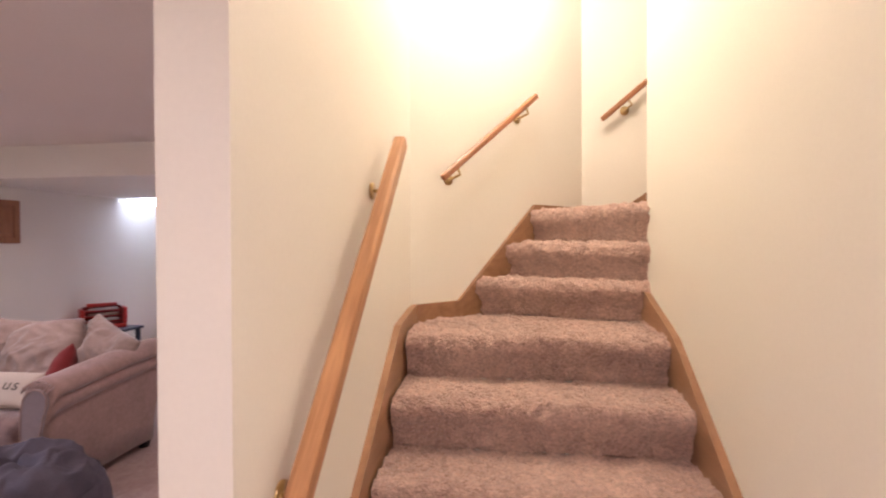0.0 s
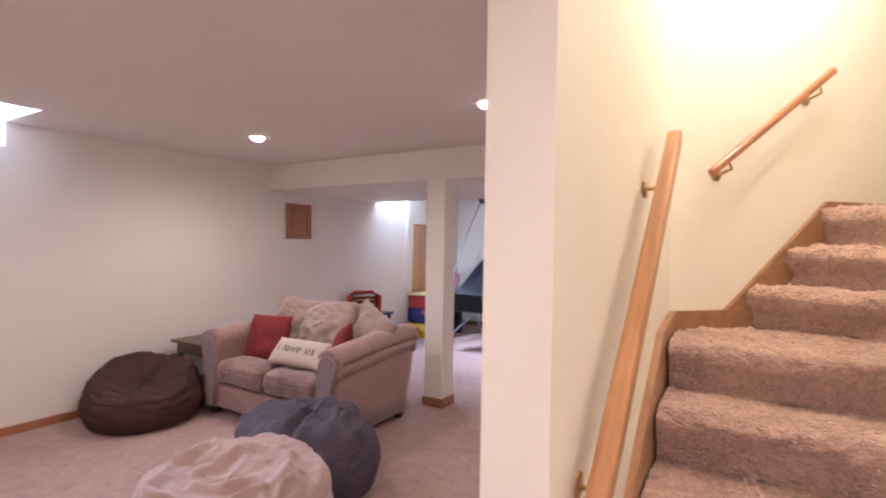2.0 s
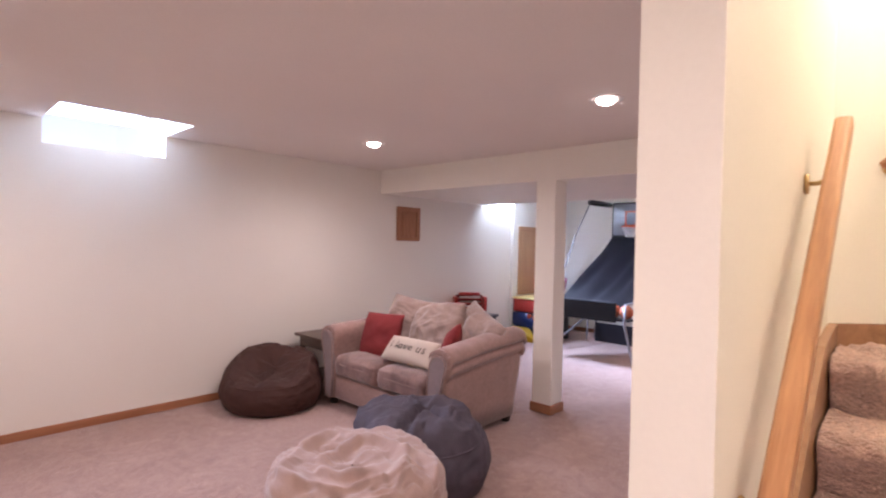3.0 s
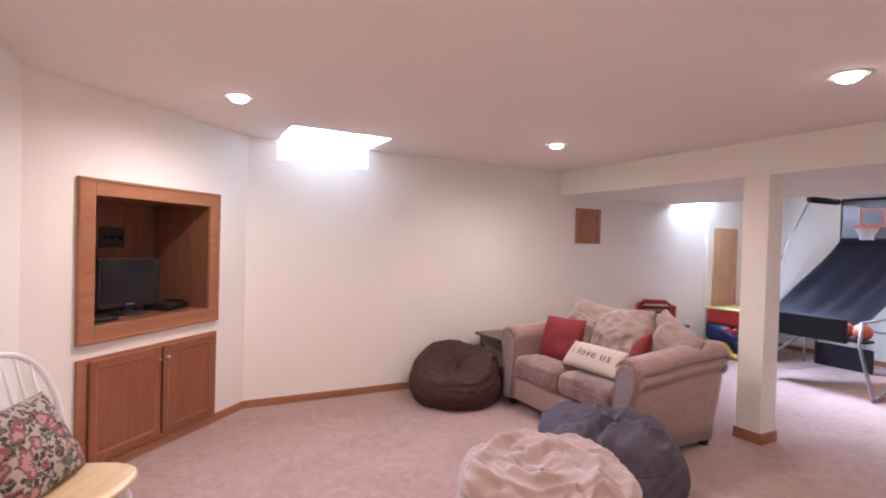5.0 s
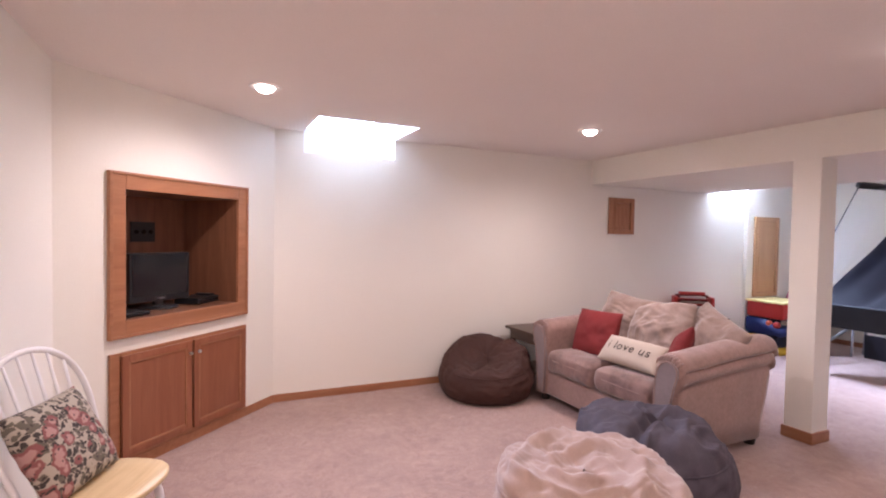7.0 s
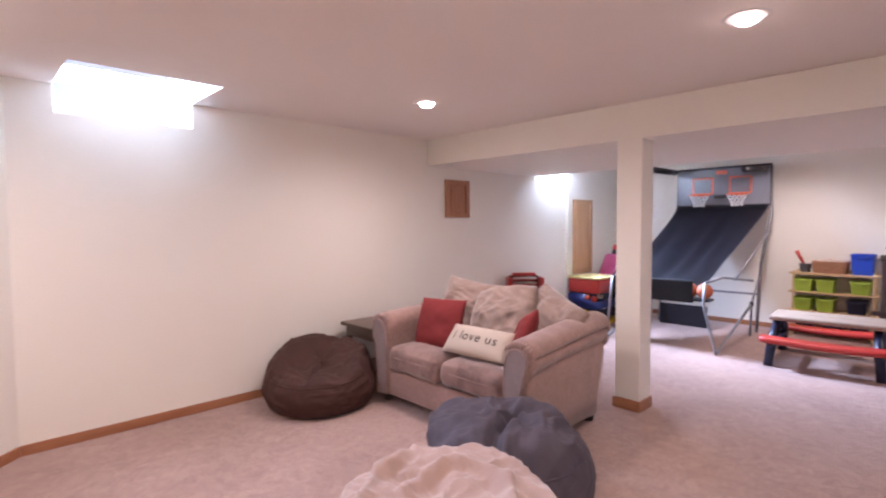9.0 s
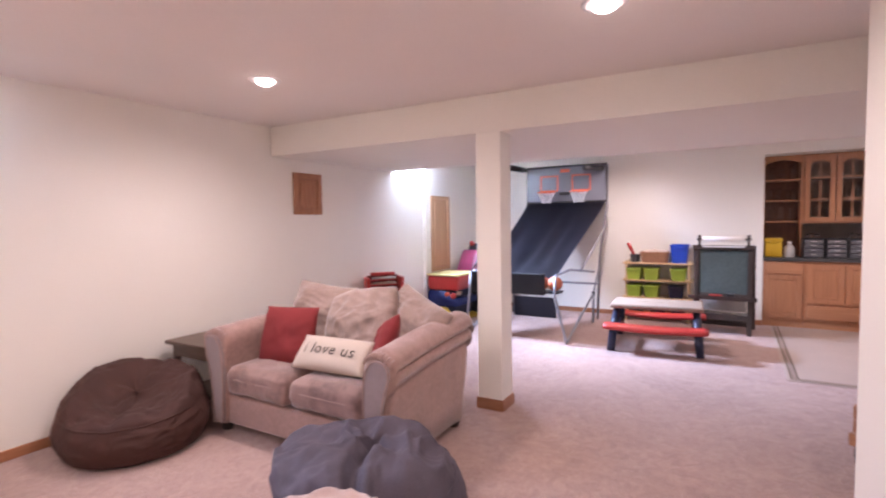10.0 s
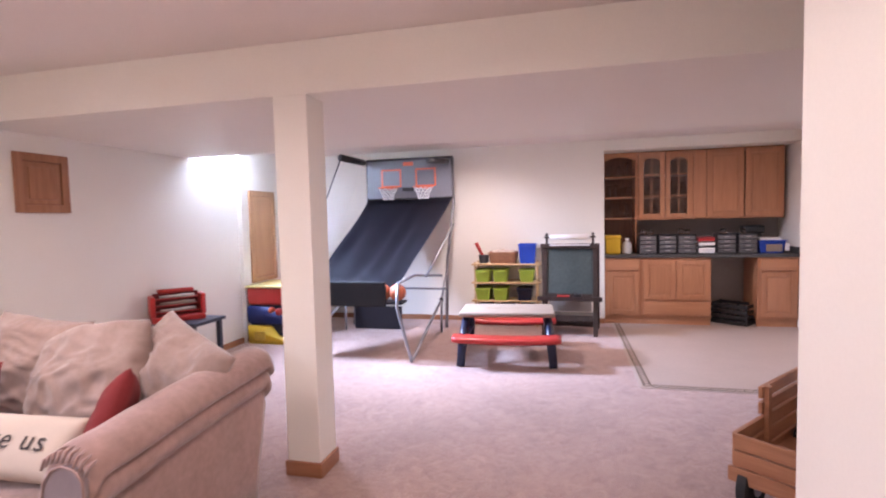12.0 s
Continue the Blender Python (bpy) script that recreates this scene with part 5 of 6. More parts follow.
def base_unit(x0, x1, fronts, label):
    u = thing("base_cabinet", label, "cabinet", "base cabinets", ((x0 + x1) / 2, 0, 0))
    c = (x0 + x1) / 2
    part("carcass", boxm(x0 - c, x1 - c - 0.002, FY, 9.19, 0.10, 0.858), MAPLE, u)
    part("toe_kick", boxm(x0 - c, x1 - c - 0.002, FY + 0.02, FY + 0.04, 0.004, 0.10), MAPLEX, u)
    for kind, a, b, z0, z1 in fronts:
        if kind == "drawer":
            part("drawer_front", boxm(a - c, b - c, FY - 0.02, FY, z0, z1, bevel=0.007), MAPLEX, u)
        else:
            panel_door(u, a - c, b - c, z0, z1, FY, MAPLE, -1, 0.055)
    return u


base_unit(-0.38, 0.06, (("drawer", -0.345, 0.035, 0.70, 0.84), ("door", -0.345, 0.035, 0.13, 0.68)), "maple base cabinet with one drawer above a door")
base_unit(0.06, 0.885, (("door", 0.09, 0.465, 0.33, 0.83), ("door", 0.48, 0.86, 0.33, 0.83), ("drawer", 0.09, 0.86, 0.13, 0.30)), "wide maple base cabinet with two doors over a drawer")
base_unit(1.40, 1.845, (("drawer", 1.43, 1.82, 0.70, 0.84), ("door", 1.43, 1.82, 0.13, 0.68)), "maple base cabinet beside the knee space, drawer above door")
ct = thing("worktop", "dark laminate worktop with a raised back edge", "worktop", place=(0.73, 8.86, 0.86))
part("slab", boxm(-1.112, 1.118, -0.325, 0.338, 0, 0.04, bevel=0.006), COUNTER, ct)
part("backsplash", boxm(-1.112, 1.118, 0.32, 0.338, 0.04, 0.14, bevel=0.003), COUNTER, ct)
part("end_splash", boxm(1.10, 1.118, -0.30, 0.32, 0.04, 0.12, bevel=0.003), COUNTER, ct)
# dark sheets added where shade falls behind the worktop and in the knee space
structure("alcove_wall_shade", boxm(-0.38, XE, 9.192, 9.2, 0.95, 1.34), SHADE, "alcove wall behind the worktop, shade put into its grey-brown colour", "splashback")
structure("knee_wall_shade", boxm(0.885, 1.40, 9.05, 9.06, 0.0, 0.858), SHADE, "back of the knee space, shade put into its grey-brown colour", "panel")

UY = 8.86
oc = thing("open_shelf_unit", "tall open maple shelf unit standing on the worktop, holding glassware", "shelf", place=(-0.165, 0, 0))
for x0, x1 in ((-0.215, -0.197), (0.197, 0.215)):
    part("side", boxm(x0, x1, UY, 9.19, 0.902, 2.24, bevel=0.002), MAPLE, oc)
part("back", boxm(-0.197, 0.197, 9.17, 9.19, 0.902, 2.24), NIN, oc)
SZ = (1.355, 1.635, 1.91, 2.22)
for z in SZ:
    part("shelf_board", boxm(-0.197, 0.197, UY, 9.17, z, z + 0.02, bevel=0.002), MAPLEX, oc)
arch = bmesh.new()
prof = [(-0.197, 2.22), (-0.197, 2.13)] + [(-0.197 + 0.394 * k / 12, 2.13 + 0.055 * math.sin(math.pi * k / 12)) for k in range(1, 12)] + [(0.197, 2.13), (0.197, 2.22)]
a = [arch.verts.new((x, UY - 0.004, z)) for x, z in prof]
b = [arch.verts.new((x, UY + 0.012, z)) for x, z in prof]
arch.faces.new(a)
arch.faces.new(b[::-1])
for i in range(len(prof)):
    j = (i + 1) % len(prof)
    arch.faces.new((a[i], b[i], b[j], a[j]))
part("arched_valance", arch, MAPLEX, oc)


def wall_unit(x0, x1, label, doors, glazed):
    c = (x0 + x1) / 2
    u = thing("wall_cabinet", label, "cabinet", "wall cabinets", (c, 0, 0))
    w = (x1 - x0) / 2 - 0.001
    z0, z1 = 1.34, 2.24
    part("back", boxm(-w + 0.018, w - 0.018, 9.17, 9.19, z0, z1), NIN, u)
    for a, b in ((-w, -w + 0.018), (w - 0.018, w)):
        part("side", boxm(a, b, UY, 9.19, z0, z1, bevel=0.002), MAPLE, u)
    part("bottom", boxm(-w + 0.018, w - 0.018, UY, 9.17, z0, z0 + 0.018), MAPLEX, u)
    part("top", boxm(-w + 0.018, w - 0.018, UY, 9.17, z1 - 0.018, z1), MAPLEX, u)
    if not glazed:
        part("stile", boxm(-w + 0.018, 0.90 - c - 0.002, UY, UY + 0.018, z0, z1), MAPLE, u)
    if glazed:
        for z in (1.63, 1.92):
            part("shelf_board", boxm(-w + 0.018, w - 0.018, UY + 0.04, 9.17, z, z + 0.016), MAPLEX, u)
    for a, b in doors:
        a, b = a - c, b - c
        if not glazed:
            panel_door(u, a, b, z0 + 0.02, z1 - 0.02, UY, MAPLE, -1, 0.06)
            continue
        r = 0.058
        bm = bmesh.new()
        for q in ((a, a + r, z0 + 0.02, z1 - 0.02), (b - r, b, z0 + 0.02, z1 - 0.02), (a + r, b - r, z0 + 0.02, z0 + 0.02 + r), (a + r, b - r, z1 - 0.02 - r, z1 - 0.02)):
            box(bm, q[0], q[1], UY - 0.02, UY, q[2], q[3], bevel=0.004)
        d = part("door", bm, MAPLE, u)
        part("pane", boxm(a + r * 0.8, b - r * 0.8, UY - 0.009, UY - 0.005, z0 + 0.07, z1 - 0.06), PANE2, d, "clear glass pane")
        mid = (a + b) / 2
        bars = bmesh.new()
        box(bars, mid - 0.007, mid + 0.007, UY - 0.016, UY - 0.010, z0 + 0.078, z1 - 0.078)
        for z in (1.65, 1.93):
            box(bars, a + r, b - r, UY - 0.0155, UY - 0.0105, z, z + 0.014)
        part("glazing_bar", bars, MAPLE, d)
        n = 10
        av = bmesh.new()
        pr = [(a + r, z1 - 0.078)] + [(a + r + (b - a - 2 * r) * k / n, z1 - 0.135 + 0.05 * math.sin(math.pi * k / n)) for k in range(n + 1)] + [(b - r, z1 - 0.078)]
        A_ = [av.verts.new((x, UY - 0.018, z)) for x, z in pr]
        B_ = [av.verts.new((x, UY - 0.003, z)) for x, z in pr]
        av.faces.new(A_)
        av.faces.new(B_[::-1])
        for i in range(len(pr)):
            j = (i + 1) % len(pr)
            av.faces.new((A_[i], B_[i], B_[j], A_[j]))
        part("arch_rail", av, MAPLEX, d)
    return u


PANE2 = glass("cabinet_glass", (0.95, 0.97, 0.96))
wall_unit(0.05, 0.745, "maple wall cabinet with two arched glass doors, glassware inside", ((0.075, 0.395), (0.405, 0.725)), True)
wall_unit(0.745, 1.79, "wide maple wall cabinet with two raised-panel doors", ((0.90, 1.33), (1.345, 1.775)), False)

JAR = glass("smoky_glassware", (0.86, 0.83, 0.81), 0.04)
LIDM = mat("pale_ceramic", (0.55, 0.54, 0.52), 0.3, 0.1, 8, 60, 0.02)
rnd = random.Random(5)
jar0 = None
for z, xs in ((1.376, (-0.28, -0.17, -0.06)), (1.656, (-0.29, -0.20, -0.11, -0.04)), (1.931, (-0.28, -0.165, -0.05)), (1.647, (0.14, 0.24, 0.34, 0.48, 0.58, 0.66)), (1.359, (0.16, 0.30, 0.50, 0.62)), (1.937, (0.15, 0.26, 0.36, 0.49, 0.61))):
    for x in xs:
        m = pose(x, 9.02 + rnd.uniform(-0.03, 0.03), z) @ Matrix.Diagonal((1, 1, rnd.uniform(0.8, 1.25), 1))
        if jar0 is None:
            jar0 = thing("glass_jar", "small smoky glass jar standing on a cabinet shelf", "jar", "glassware", (x, 9.0, z))
            part("jar", lathe(bmesh.new(), [(0.03, 0), (0.036, 0.02), (0.038, 0.10), (0.028, 0.125), (0.028, 0.135)], 14), JAR, jar0, smooth=True)
            part("lid", lathe(bmesh.new(), [(0.030, 0.135), (0.030, 0.15), (0.01, 0.158)], 14), JAR, jar0, "glass stopper")
        else:
            copy_thing(jar0, m)

# things on the worktop
GREYD = mat("smoked_drawer_plastic", (0.12, 0.115, 0.12), 0.3, 0.3, 10, 60, 0.03)
org0 = None
for k in range(6):
    x = 0.165 + 0.232 * k
    if k == 3:
        continue
    if org0 is None:
        org0 = thing("drawer_organiser", "black desktop drawer organiser with smoky drawers", "organiser", "drawer organisers", (x, 8.78, 0.90))
        bm = bmesh.new()
        for q in ((-0.108, -0.098, 0, 0.25), (0.098, 0.108, 0, 0.25), (-0.098, 0.098, 0, 0.01), (-0.098, 0.098, 0.24, 0.25)):
            box(bm, q[0], q[1], -0.11, 0.13, q[2], q[3])
        box(bm, -0.098, 0.098, 0.12, 0.13, 0.01, 0.24)
        part("frame", bm, BLACKP, org0)
        for j in range(4):
            d = part("drawer", boxm(-0.095, 0.095, -0.112, 0.115, 0.014 + 0.056 * j, 0.062 + 0.056 * j, bevel=0.003), GREYD, org0, "smoky drawer")
            part("pull", boxm(-0.03, 0.03, -0.122, -0.112, 0.04 + 0.056 * j, 0.05 + 0.056 * j, bevel=0.002), LIDM, d)
    else:
        copy_thing(org0, pose(x, 8.78, 0.90, 0, 0, (-3, 2, 0, 3, -2, 1)[k]))
stack = thing("paper_tray", "black wire paper tray stacked with red and cream paper", "paper tray", place=(0.165 + 0.232 * 3, 8.78, 0.90))
bm = bmesh.new()
for z in (0.004, 0.10, 0.20):
    tube(bm, [(-0.105, -0.12, z), (0.105, -0.12, z), (0.105, 0.12, z), (-0.105, 0.12, z)], 0.004, 6, True)
for x in (-0.105, 0.105):
    for y in (-0.12, 0.12):
        tube(bm, [(x, y, 0.004), (x, y, 0.22)], 0.004, 6)
part("wire_frame", bm, BLACKP, stack)
for z, h, m_, n_ in ((0.008, 0.07, PAPERW, "cream_paper"), (0.104, 0.04, PAPERW, "cream_paper"), (0.16, 0.05, REDP, "red_folder")):
    part(n_, boxm(-0.095, 0.095, -0.11, 0.11, z, z + h, bevel=0.003), m_, stack)
for x, s in ((0.13, 0.45), (0.21, 0.4), (0.58, 0.5), (0.66, 0.42), (1.07, 0.45), (1.30, 0.4)):
    copy_thing(jar0, pose(x, 8.78, 1.15) @ Matrix.Diagonal((1, 1, s, 1)))
YELP = mat("yellow_plastic", (0.72, 0.47, 0.03), 0.4, 0.06, 6, 60, 0.05)
yb = thing("yellow_bin", "yellow plastic wipes tub with a hinged lid on the worktop", "tub", place=(-0.265, 8.76, 0.90))
part("tub", boxm(-0.095, 0.095, -0.08, 0.08, 0, 0.20, bevel=0.02, seg=3), YELP, yb, smooth=True)
part("lid", boxm(-0.10, 0.10, -0.085, 0.085, 0.20, 0.25, bevel=0.015, seg=3), YELP, yb, smooth=True)
part("latch", boxm(-0.03, 0.03, -0.095, -0.085, 0.19, 0.225, bevel=0.003), YELP, yb)
jg = thing("plastic_jug", "translucent white plastic jug with a white cap", "jug", place=(-0.085, 8.76, 0.90))
part("body", lathe(bmesh.new(), [(0.055, 0), (0.06, 0.01), (0.06, 0.12), (0.045, 0.15), (0.022, 0.165), (0.022, 0.18)], 20), LIDM, jg, smooth=True)
part("cap", lathe(bmesh.new(), [(0.026, 0.18), (0.026, 0.205)], 16), WHITEP, jg)
bb_ = bin_((1.60, 8.80, 0.90), BLUEP, "blue plastic box with papers sticking out on the worktop", 0.30, 0.22, 0.16, False, "storage_box", "storage box", "worktop boxes")
part("papers", boxm(-0.12, 0.12, -0.07, 0.07, 0.02, 0.19, bevel=0.004), PAPERW, bb_, "white papers")
part("box_label", boxm(-0.07, 0.11, -0.1235, -0.1185, 0.02, 0.11, bevel=0.002), TANP, bb_, "tan paper label")
part("tag", boxm(0.13, 0.18, -0.14, -0.13, 0.03, 0.12, bevel=0.002), PAPERW, bb_, "white paper tag")
dv = thing("label_machine", "black plastic desk machine at the back of the worktop", "machine", place=(1.50, 9.06, 0.90))
part("body", boxm(-0.09, 0.09, -0.07, 0.08, 0.0, 0.24, bevel=0.02, seg=3), BLACKP, dv, smooth=True)
part("head", boxm(-0.14, 0.12, -0.09, 0.07, 0.24, 0.34, bevel=0.03, seg=3), BLACKP, dv, smooth=True)
kb = thing("plastic_crate", "black open-sided plastic crate on the floor of the knee space", "crate", place=(1.20, 8.79, 0.004), rz=-38)
part("bottom", boxm(-0.22, 0.22, -0.16, 0.16, 0, 0.012), BLACKP, kb)
for k in range(4):
    z0, z1 = 0.012 + 0.068 * k, 0.052 + 0.068 * k
    for sy in (-1, 1):
        part("long_slat", boxm(-0.22, 0.22, sy * 0.16 - 0.007, sy * 0.16 + 0.007, z0, z1, bevel=0.003), BLACKP, kb)
    for sx in (-1, 1):
        part("short_slat", boxm(sx * 0.22 - 0.007, sx * 0.22 + 0.007, -0.153, 0.153, z0, z1, bevel=0.003), BLACKP, kb)
for sx in (-0.215, 0.0, 0.215):
    for sy in (-0.156, 0.156):
        part("post", boxm(sx - 0.012, sx + 0.012, sy - 0.009, sy + 0.009, 0.012, 0.262, bevel=0.002), BLACKP, kb)

# ---------------------------------------------------------------- play corner behind the loveseat
BLUET = mat("blue_black_paint", (0.03, 0.038, 0.055), 0.4, 0.2, 6, 60, 0.06)
tb = thing("toy_stand_table", "small blue-black painted table with a slatted side", "table", place=(-4.32, 5.66, 0))
part("tabletop", boxm(-0.31, 0.27, -0.21, 0.21, 0.52, 0.55, bevel=0.006), BLUET, tb)
for fx in (-0.27, 0.22):
    for fy in (-0.17, 0.17):
        part("leg", boxm(fx - 0.02, fx + 0.02, fy - 0.02, fy + 0.02, 0, 0.52, bevel=0.003), BLUET, tb)
for k in range(3):
    part("slat", boxm(-0.25, 0.20, -0.185, -0.17, 0.40 - 0.06 * k, 0.435 - 0.06 * k, bevel=0.002), OAKX, tb)
wbk = thing("toy_workbench", "red plastic toy tool bench with cream tools in its rack", "toy tools", place=(-4.37, 5.62, 0.55), rz=50)
part("base", boxm(-0.22, 0.22, -0.10, 0.11, 0, 0.05, bevel=0.012), REDP, wbk)
part("back_panel", boxm(-0.19, 0.19, 0.08, 0.10, 0.05, 0.25, bevel=0.006), mat("dark_red_plastic", (0.16, 0.012, 0.014), 0.4, 0.1, 6, 60, 0.05), wbk)
for sx in (-0.205, 0.205):
    part("end_panel", boxm(sx - 0.022, sx + 0.022, -0.095, 0.105, 0.05, 0.235, bevel=0.014, seg=3), REDP, wbk)
part("top_bar", boxm(-0.15, 0.15, 0.03, 0.105, 0.25, 0.285, bevel=0.012, seg=3), REDP, wbk)
for k, z in enumerate((0.075, 0.135, 0.195)):
    part("rack_shelf", boxm(-0.183, 0.183, -0.03 + 0.02 * k, 0.08, z, z + 0.010), REDP, wbk)
    part("tool", tubem([(-0.14, -0.02 + 0.02 * k, z + 0.026), (0.02, -0.025 + 0.02 * k, z + 0.028), (0.06, -0.025 + 0.02 * k, z + 0.028), (0.15, -0.02 + 0.02 * k, z + 0.026)], [0.011, 0.013, 0.018, 0.014], 8), (LIDM, TANP, LIDM)[k], wbk, "cream plastic tool", True)

tbx = thing("toy_organiser", "toy chest with yellow lid, red, blue and yellow drawers", "toy storage", place=(-4.30, 7.22, 0), rz=0)
part("frame", boxm(-0.24, 0.17, -0.27, 0.28, 0.02, 0.60, bevel=0.015), NAVYP, tbx)


def scoop(x0, x1, z0, z1, low, y0):
    """A toy bin whose wall dips towards one end, with a thick rounded lip."""
    w = x1 - x0
    sec = [(x0 + 0.02, z0), (x1 - 0.01, z0), (x1, z0 + 0.02), (x1, low), (x1 - 0.09 * w, low + 0.004), (x1 - 0.22 * w, low + 0.02), (x1 - 0.36 * w, z1 - 0.03), (x1 - 0.44 * w, z1), (x0, z1), (x0, z0 + 0.02)]
    bm = bmesh.new()
    a = [bm.verts.new((x, y0, z)) for x, z in sec]
    b = [bm.verts.new((x, 0.29, z)) for x, z in sec]
    bm.faces.new(a)
    bm.faces.new(b[::-1])
    for i in range(len(sec)):
        j = (i + 1) % len(sec)
        bm.faces.new((b[i], b[j], a[j], a[i]))
    bmesh.ops.recalc_face_normals(bm, faces=bm.faces)
    bmesh.ops.bevel(bm, geom=[e for e in bm.edges], offset=0.008, segments=2, affect="EDGES")
    return bm



part("red_drawer", boxm(-0.25, 0.24, -0.31, 0.29, 0.46, 0.665, bevel=0.03, seg=3), REDP, tbx, "red plastic drawer", True)
part("blue_drawer", scoop(-0.25, 0.245, 0.24, 0.445, 0.34, -0.315), mat("dark_blue_plastic", (0.012, 0.03, 0.16), 0.4, 0.08, 6, 60, 0.05), tbx, "blue plastic drawer", True)
yel = part("yellow_drawer", scoop(-0.25, 0.25, 0.0, 0.215, 0.07, -0.32), YELP, tbx, "yellow plastic drawer", True)
part("lid", boxm(-0.26, 0.25, -0.325, 0.30, 0.665, 0.69, bevel=0.01), mat("pale_yellow_plastic", (0.78, 0.68, 0.30), 0.4, 0.05, 6, 60, 0.05), tbx, "pale yellow lid")
part("label_window", boxm(-0.16, -0.02, -0.324, -0.318, 0.05, 0.15, bevel=0.004), mat("dull_yellow_plastic", (0.55, 0.36, 0.06), 0.5, 0.2, 9, 60, 0.05), yel)
for bx, bz, m_, r_ in ((0.16, 0.385, REDP, 0.045), (0.06, 0.40, ORANGE, 0.04)):
    bm = bmesh.new()
    bmesh.ops.create_icosphere(bm, subdivisions=3, radius=r_)
    bmesh.ops.translate(bm, verts=bm.verts, vec=(bx, -0.29, bz))
    part("toy_ball", bm, m_, tbx, "small coloured toy in the drawer", True)
part("toy_block", boxm(0.17, 0.24, -0.30, -0.24, 0.40, 0.45, bevel=0.008, m=pose(0, 0, 0, 0, 0, 6)), TANP, tbx, "cream toy block")
PINKP = mat("magenta_plastic", (0.34, 0.045, 0.12), 0.4, 0.08, 6, 60, 0.05)
pk = thing("toy_ride", "magenta and black plastic toy buggy standing on its end", "toy", place=(-4.26, 7.76, 0), rz=-15)
part("chassis", boxm(-0.16, 0.16, -0.14, 0.14, 0.0, 0.55, bevel=0.04, seg=3), BLACKP, pk, smooth=True)
part("seat", cushion(0.40, 0.46, 0.18, 4, 16, 0.01, 2, m=pose(0, -0.05, 0.78, 65, 0, 0)), PINKP, pk, "magenta plastic seat", True)
part("headrest", cushion(0.18, 0.16, 0.1, 3, 12, 0.005, 3, m=pose(0.0, 0.05, 1.02, 65, 0, 0)), BLACKP, pk, smooth=True)
part("knob", lathe(bmesh.new(), [(0.03, 1.06), (0.04, 1.09), (0.02, 1.13)], 12), REDP, pk, smooth=True)
part("basin", boxm(0.12, 0.40, -0.2, 0.1, 0.38, 0.46, bevel=0.03, seg=3), WHITEP, pk, "white plastic basin")
part("basin_leg", boxm(0.22, 0.30, -0.1, 0.0, 0.0, 0.38, bevel=0.01), BLACKP, pk)

# ---------------------------------------------------------------- wooden wagon
CEDAR = wood("cedar_slat", (0.31, 0.125, 0.06), (0.47, 0.225, 0.115), 0, rough=0.5)
CEDARY = wood("cedar_slat_long", (0.31, 0.125, 0.06), (0.47, 0.225, 0.115), 1, rough=0.5)
wg = thing("wooden_wagon", "slatted cedar toy wagon with black rubber wheels by the wall", "wagon", place=(0.324, 4.458, 0), rz=-40)
hw, hl = 0.24, 0.42
part("bed", boxm(-hw, hw, -hl, hl, 0.17, 0.19, bevel=0.003), CEDAR, wg)
for k, (z, e) in enumerate(((0.155, 0.02), (0.235, 0.0), (0.315, 0.0))):
    for sy in (-1, 1):
        part("end_slat", boxm(-hw - e, hw + e, sy * hl - 0.011, sy * hl + 0.011, z, z + 0.07, bevel=0.004), CEDAR, wg)
    for sx in (-1, 1):
        part("side_slat", boxm(sx * hw - 0.011, sx * hw + 0.011, -hl + 0.012, hl - 0.012, z, z + 0.07, bevel=0.004), CEDARY, wg)
for z in (0.40, 0.48):
    part("side_slat", boxm(-hw - 0.011, -hw + 0.011, -hl + 0.29, hl - 0.012, z, z + 0.06, bevel=0.004), CEDARY, wg)
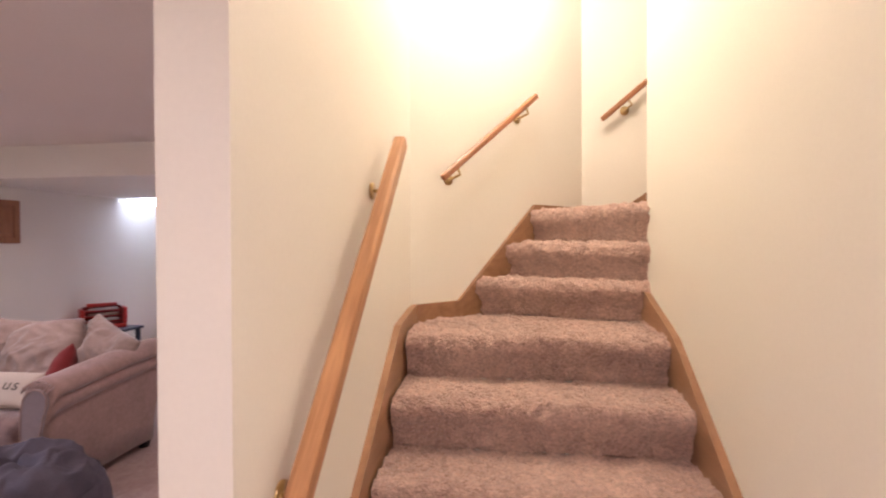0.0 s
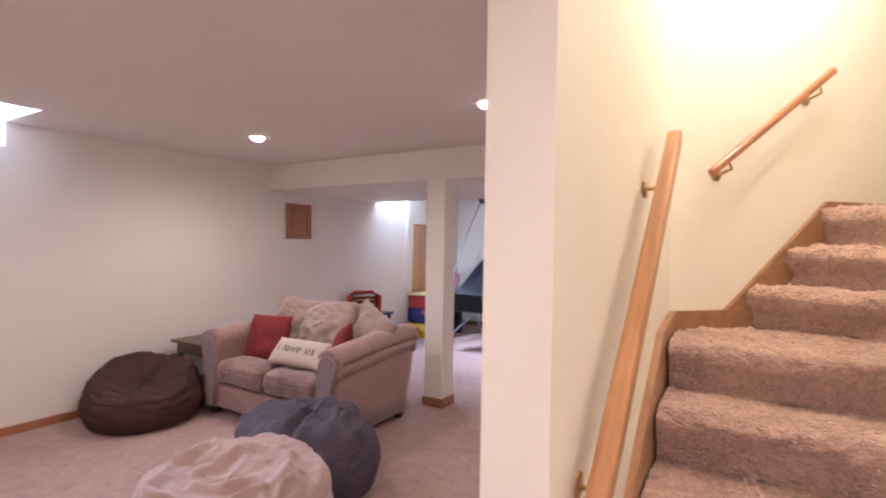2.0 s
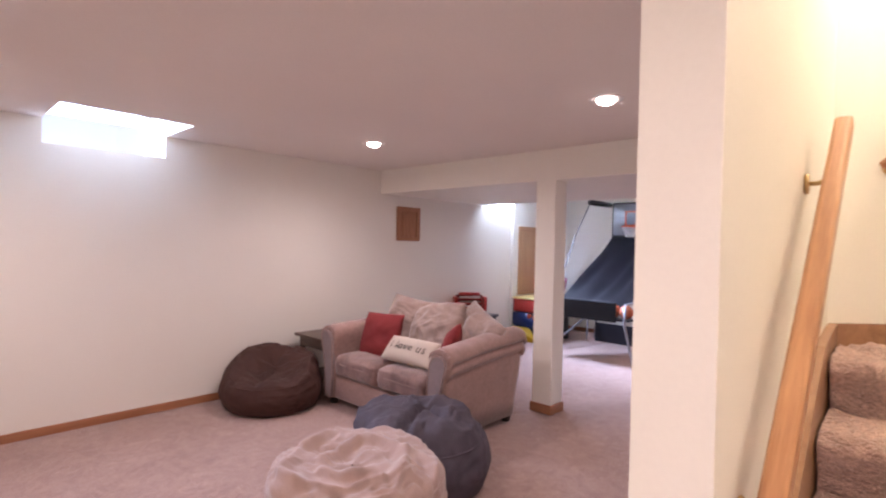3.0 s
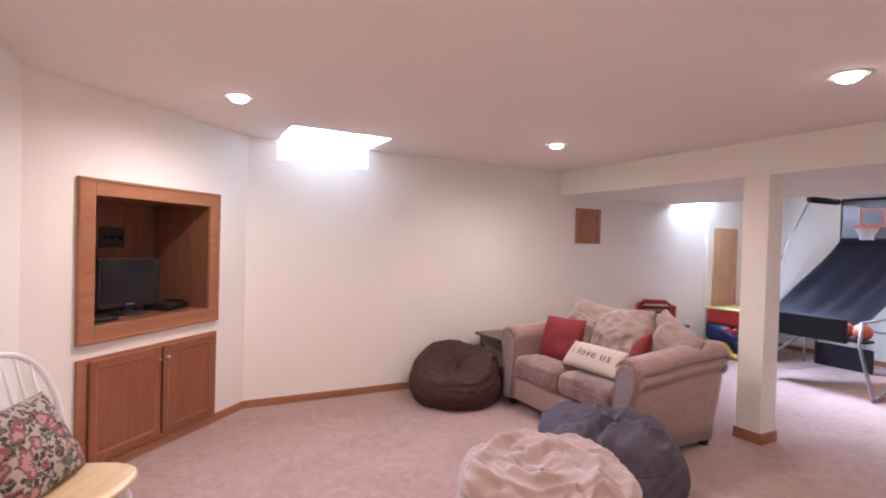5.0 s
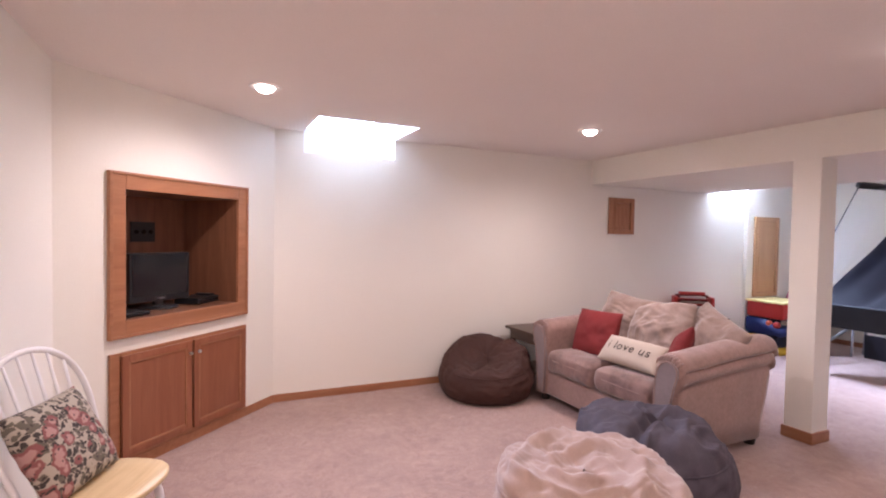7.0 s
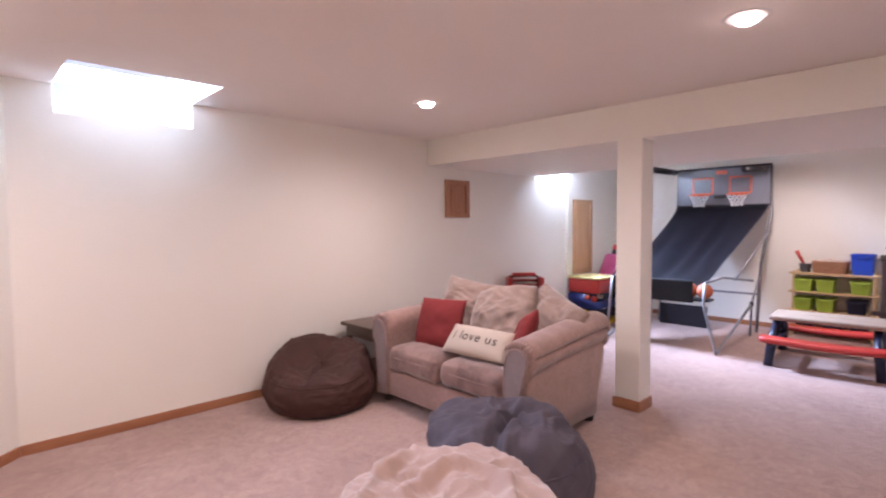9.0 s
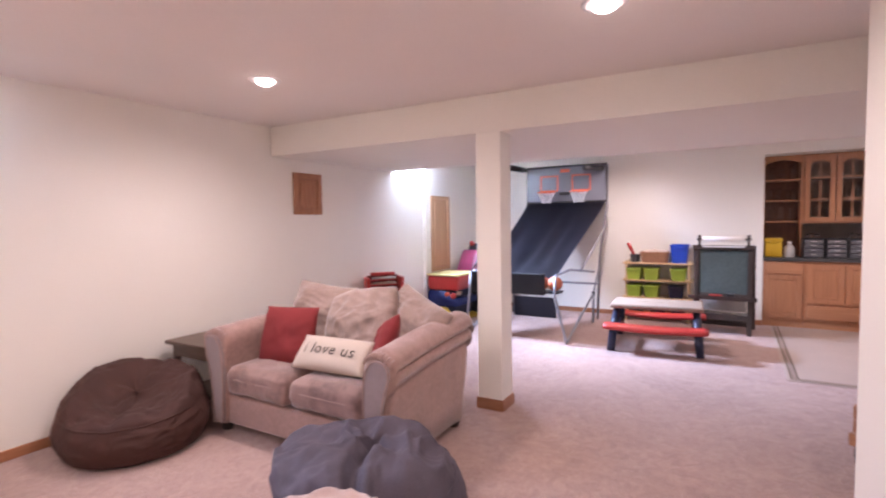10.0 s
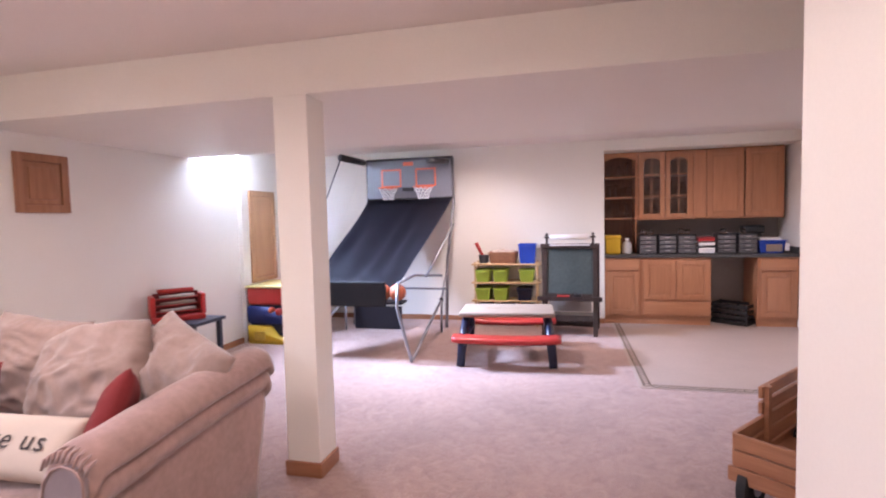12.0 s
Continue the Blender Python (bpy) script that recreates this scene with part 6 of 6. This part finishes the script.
for sx in (-1, 1):
    for yy in (-hl + 0.33 if sx < 0 else -hl + 0.03, hl - 0.03):
        part("stake", boxm(sx * (hw - 0.02) - 0.012, sx * (hw - 0.02) + 0.012, yy - 0.02, yy + 0.02, 0.17, 0.54 if sx < 0 else 0.40, bevel=0.003), CEDAR, wg)
for sx in (-1, 1):
    for yy in (-0.33, 0.33):
        c = Vector((sx * (hw - 0.045), yy, 0.125))
        w_ = part("wheel", tubem([c + Vector((-0.028, 0, 0)), c + Vector((-0.02, 0, 0)), c + Vector((0.02, 0, 0)), c + Vector((0.028, 0, 0))], [0.105, 0.125, 0.125, 0.105], 28), mat("black_rubber", (0.02, 0.02, 0.02), 0.7, 0.15, 10, 90, 0.2), wg, "black rubber tyre")
        part("hub", tubem([c + Vector((-0.032, 0, 0)), c + Vector((0.032, 0, 0))], 0.05, 16), STEEL, w_)
part("axle", tubem([(-hw + 0.03, -0.33, 0.125), (hw - 0.03, -0.33, 0.125)], 0.01, 8), STEEL, wg)
part("axle", tubem([(-hw + 0.03, 0.33, 0.125), (hw - 0.03, 0.33, 0.125)], 0.01, 8), STEEL, wg)

# ---------------------------------------------------------------- inlaid border of the vinyl floor
INLAY = mat("brown_inlay", (0.17, 0.12, 0.09), 0.5, 0.15, 10, 60, 0.05, per_object=0.2)
tile_me = {}
def inlay(x, y, w, d):
    key = (round(w, 3), round(d, 3))
    if key not in tile_me:
        bm = boxm(-w / 2, w / 2, -d / 2, d / 2, 0.0, 0.0025)
        me = bpy.data.meshes.new("inlay_tile")
        bm.to_mesh(me)
        bm.free()
        me.materials.append(INLAY)
        tile_me[key] = me
    ob = new("inlay_tile", tile_me[key])
    ob.parent = lin
    ob.location = (x, y, 0.004)


y = 6.07
while y < 8.5:
    inlay(-0.262, y + 0.03, 0.016, 0.05)
    inlay(-0.212, y + 0.03, 0.016, 0.05)
    inlay(-0.237, y, 0.034, 0.012)
    y += 0.062
x = -0.20
while x < XE - 0.05:
    inlay(x + 0.03, 6.05, 0.05, 0.016)
    inlay(x + 0.03, 6.10, 0.05, 0.016)
    inlay(x, 6.075, 0.012, 0.034)
    x += 0.062
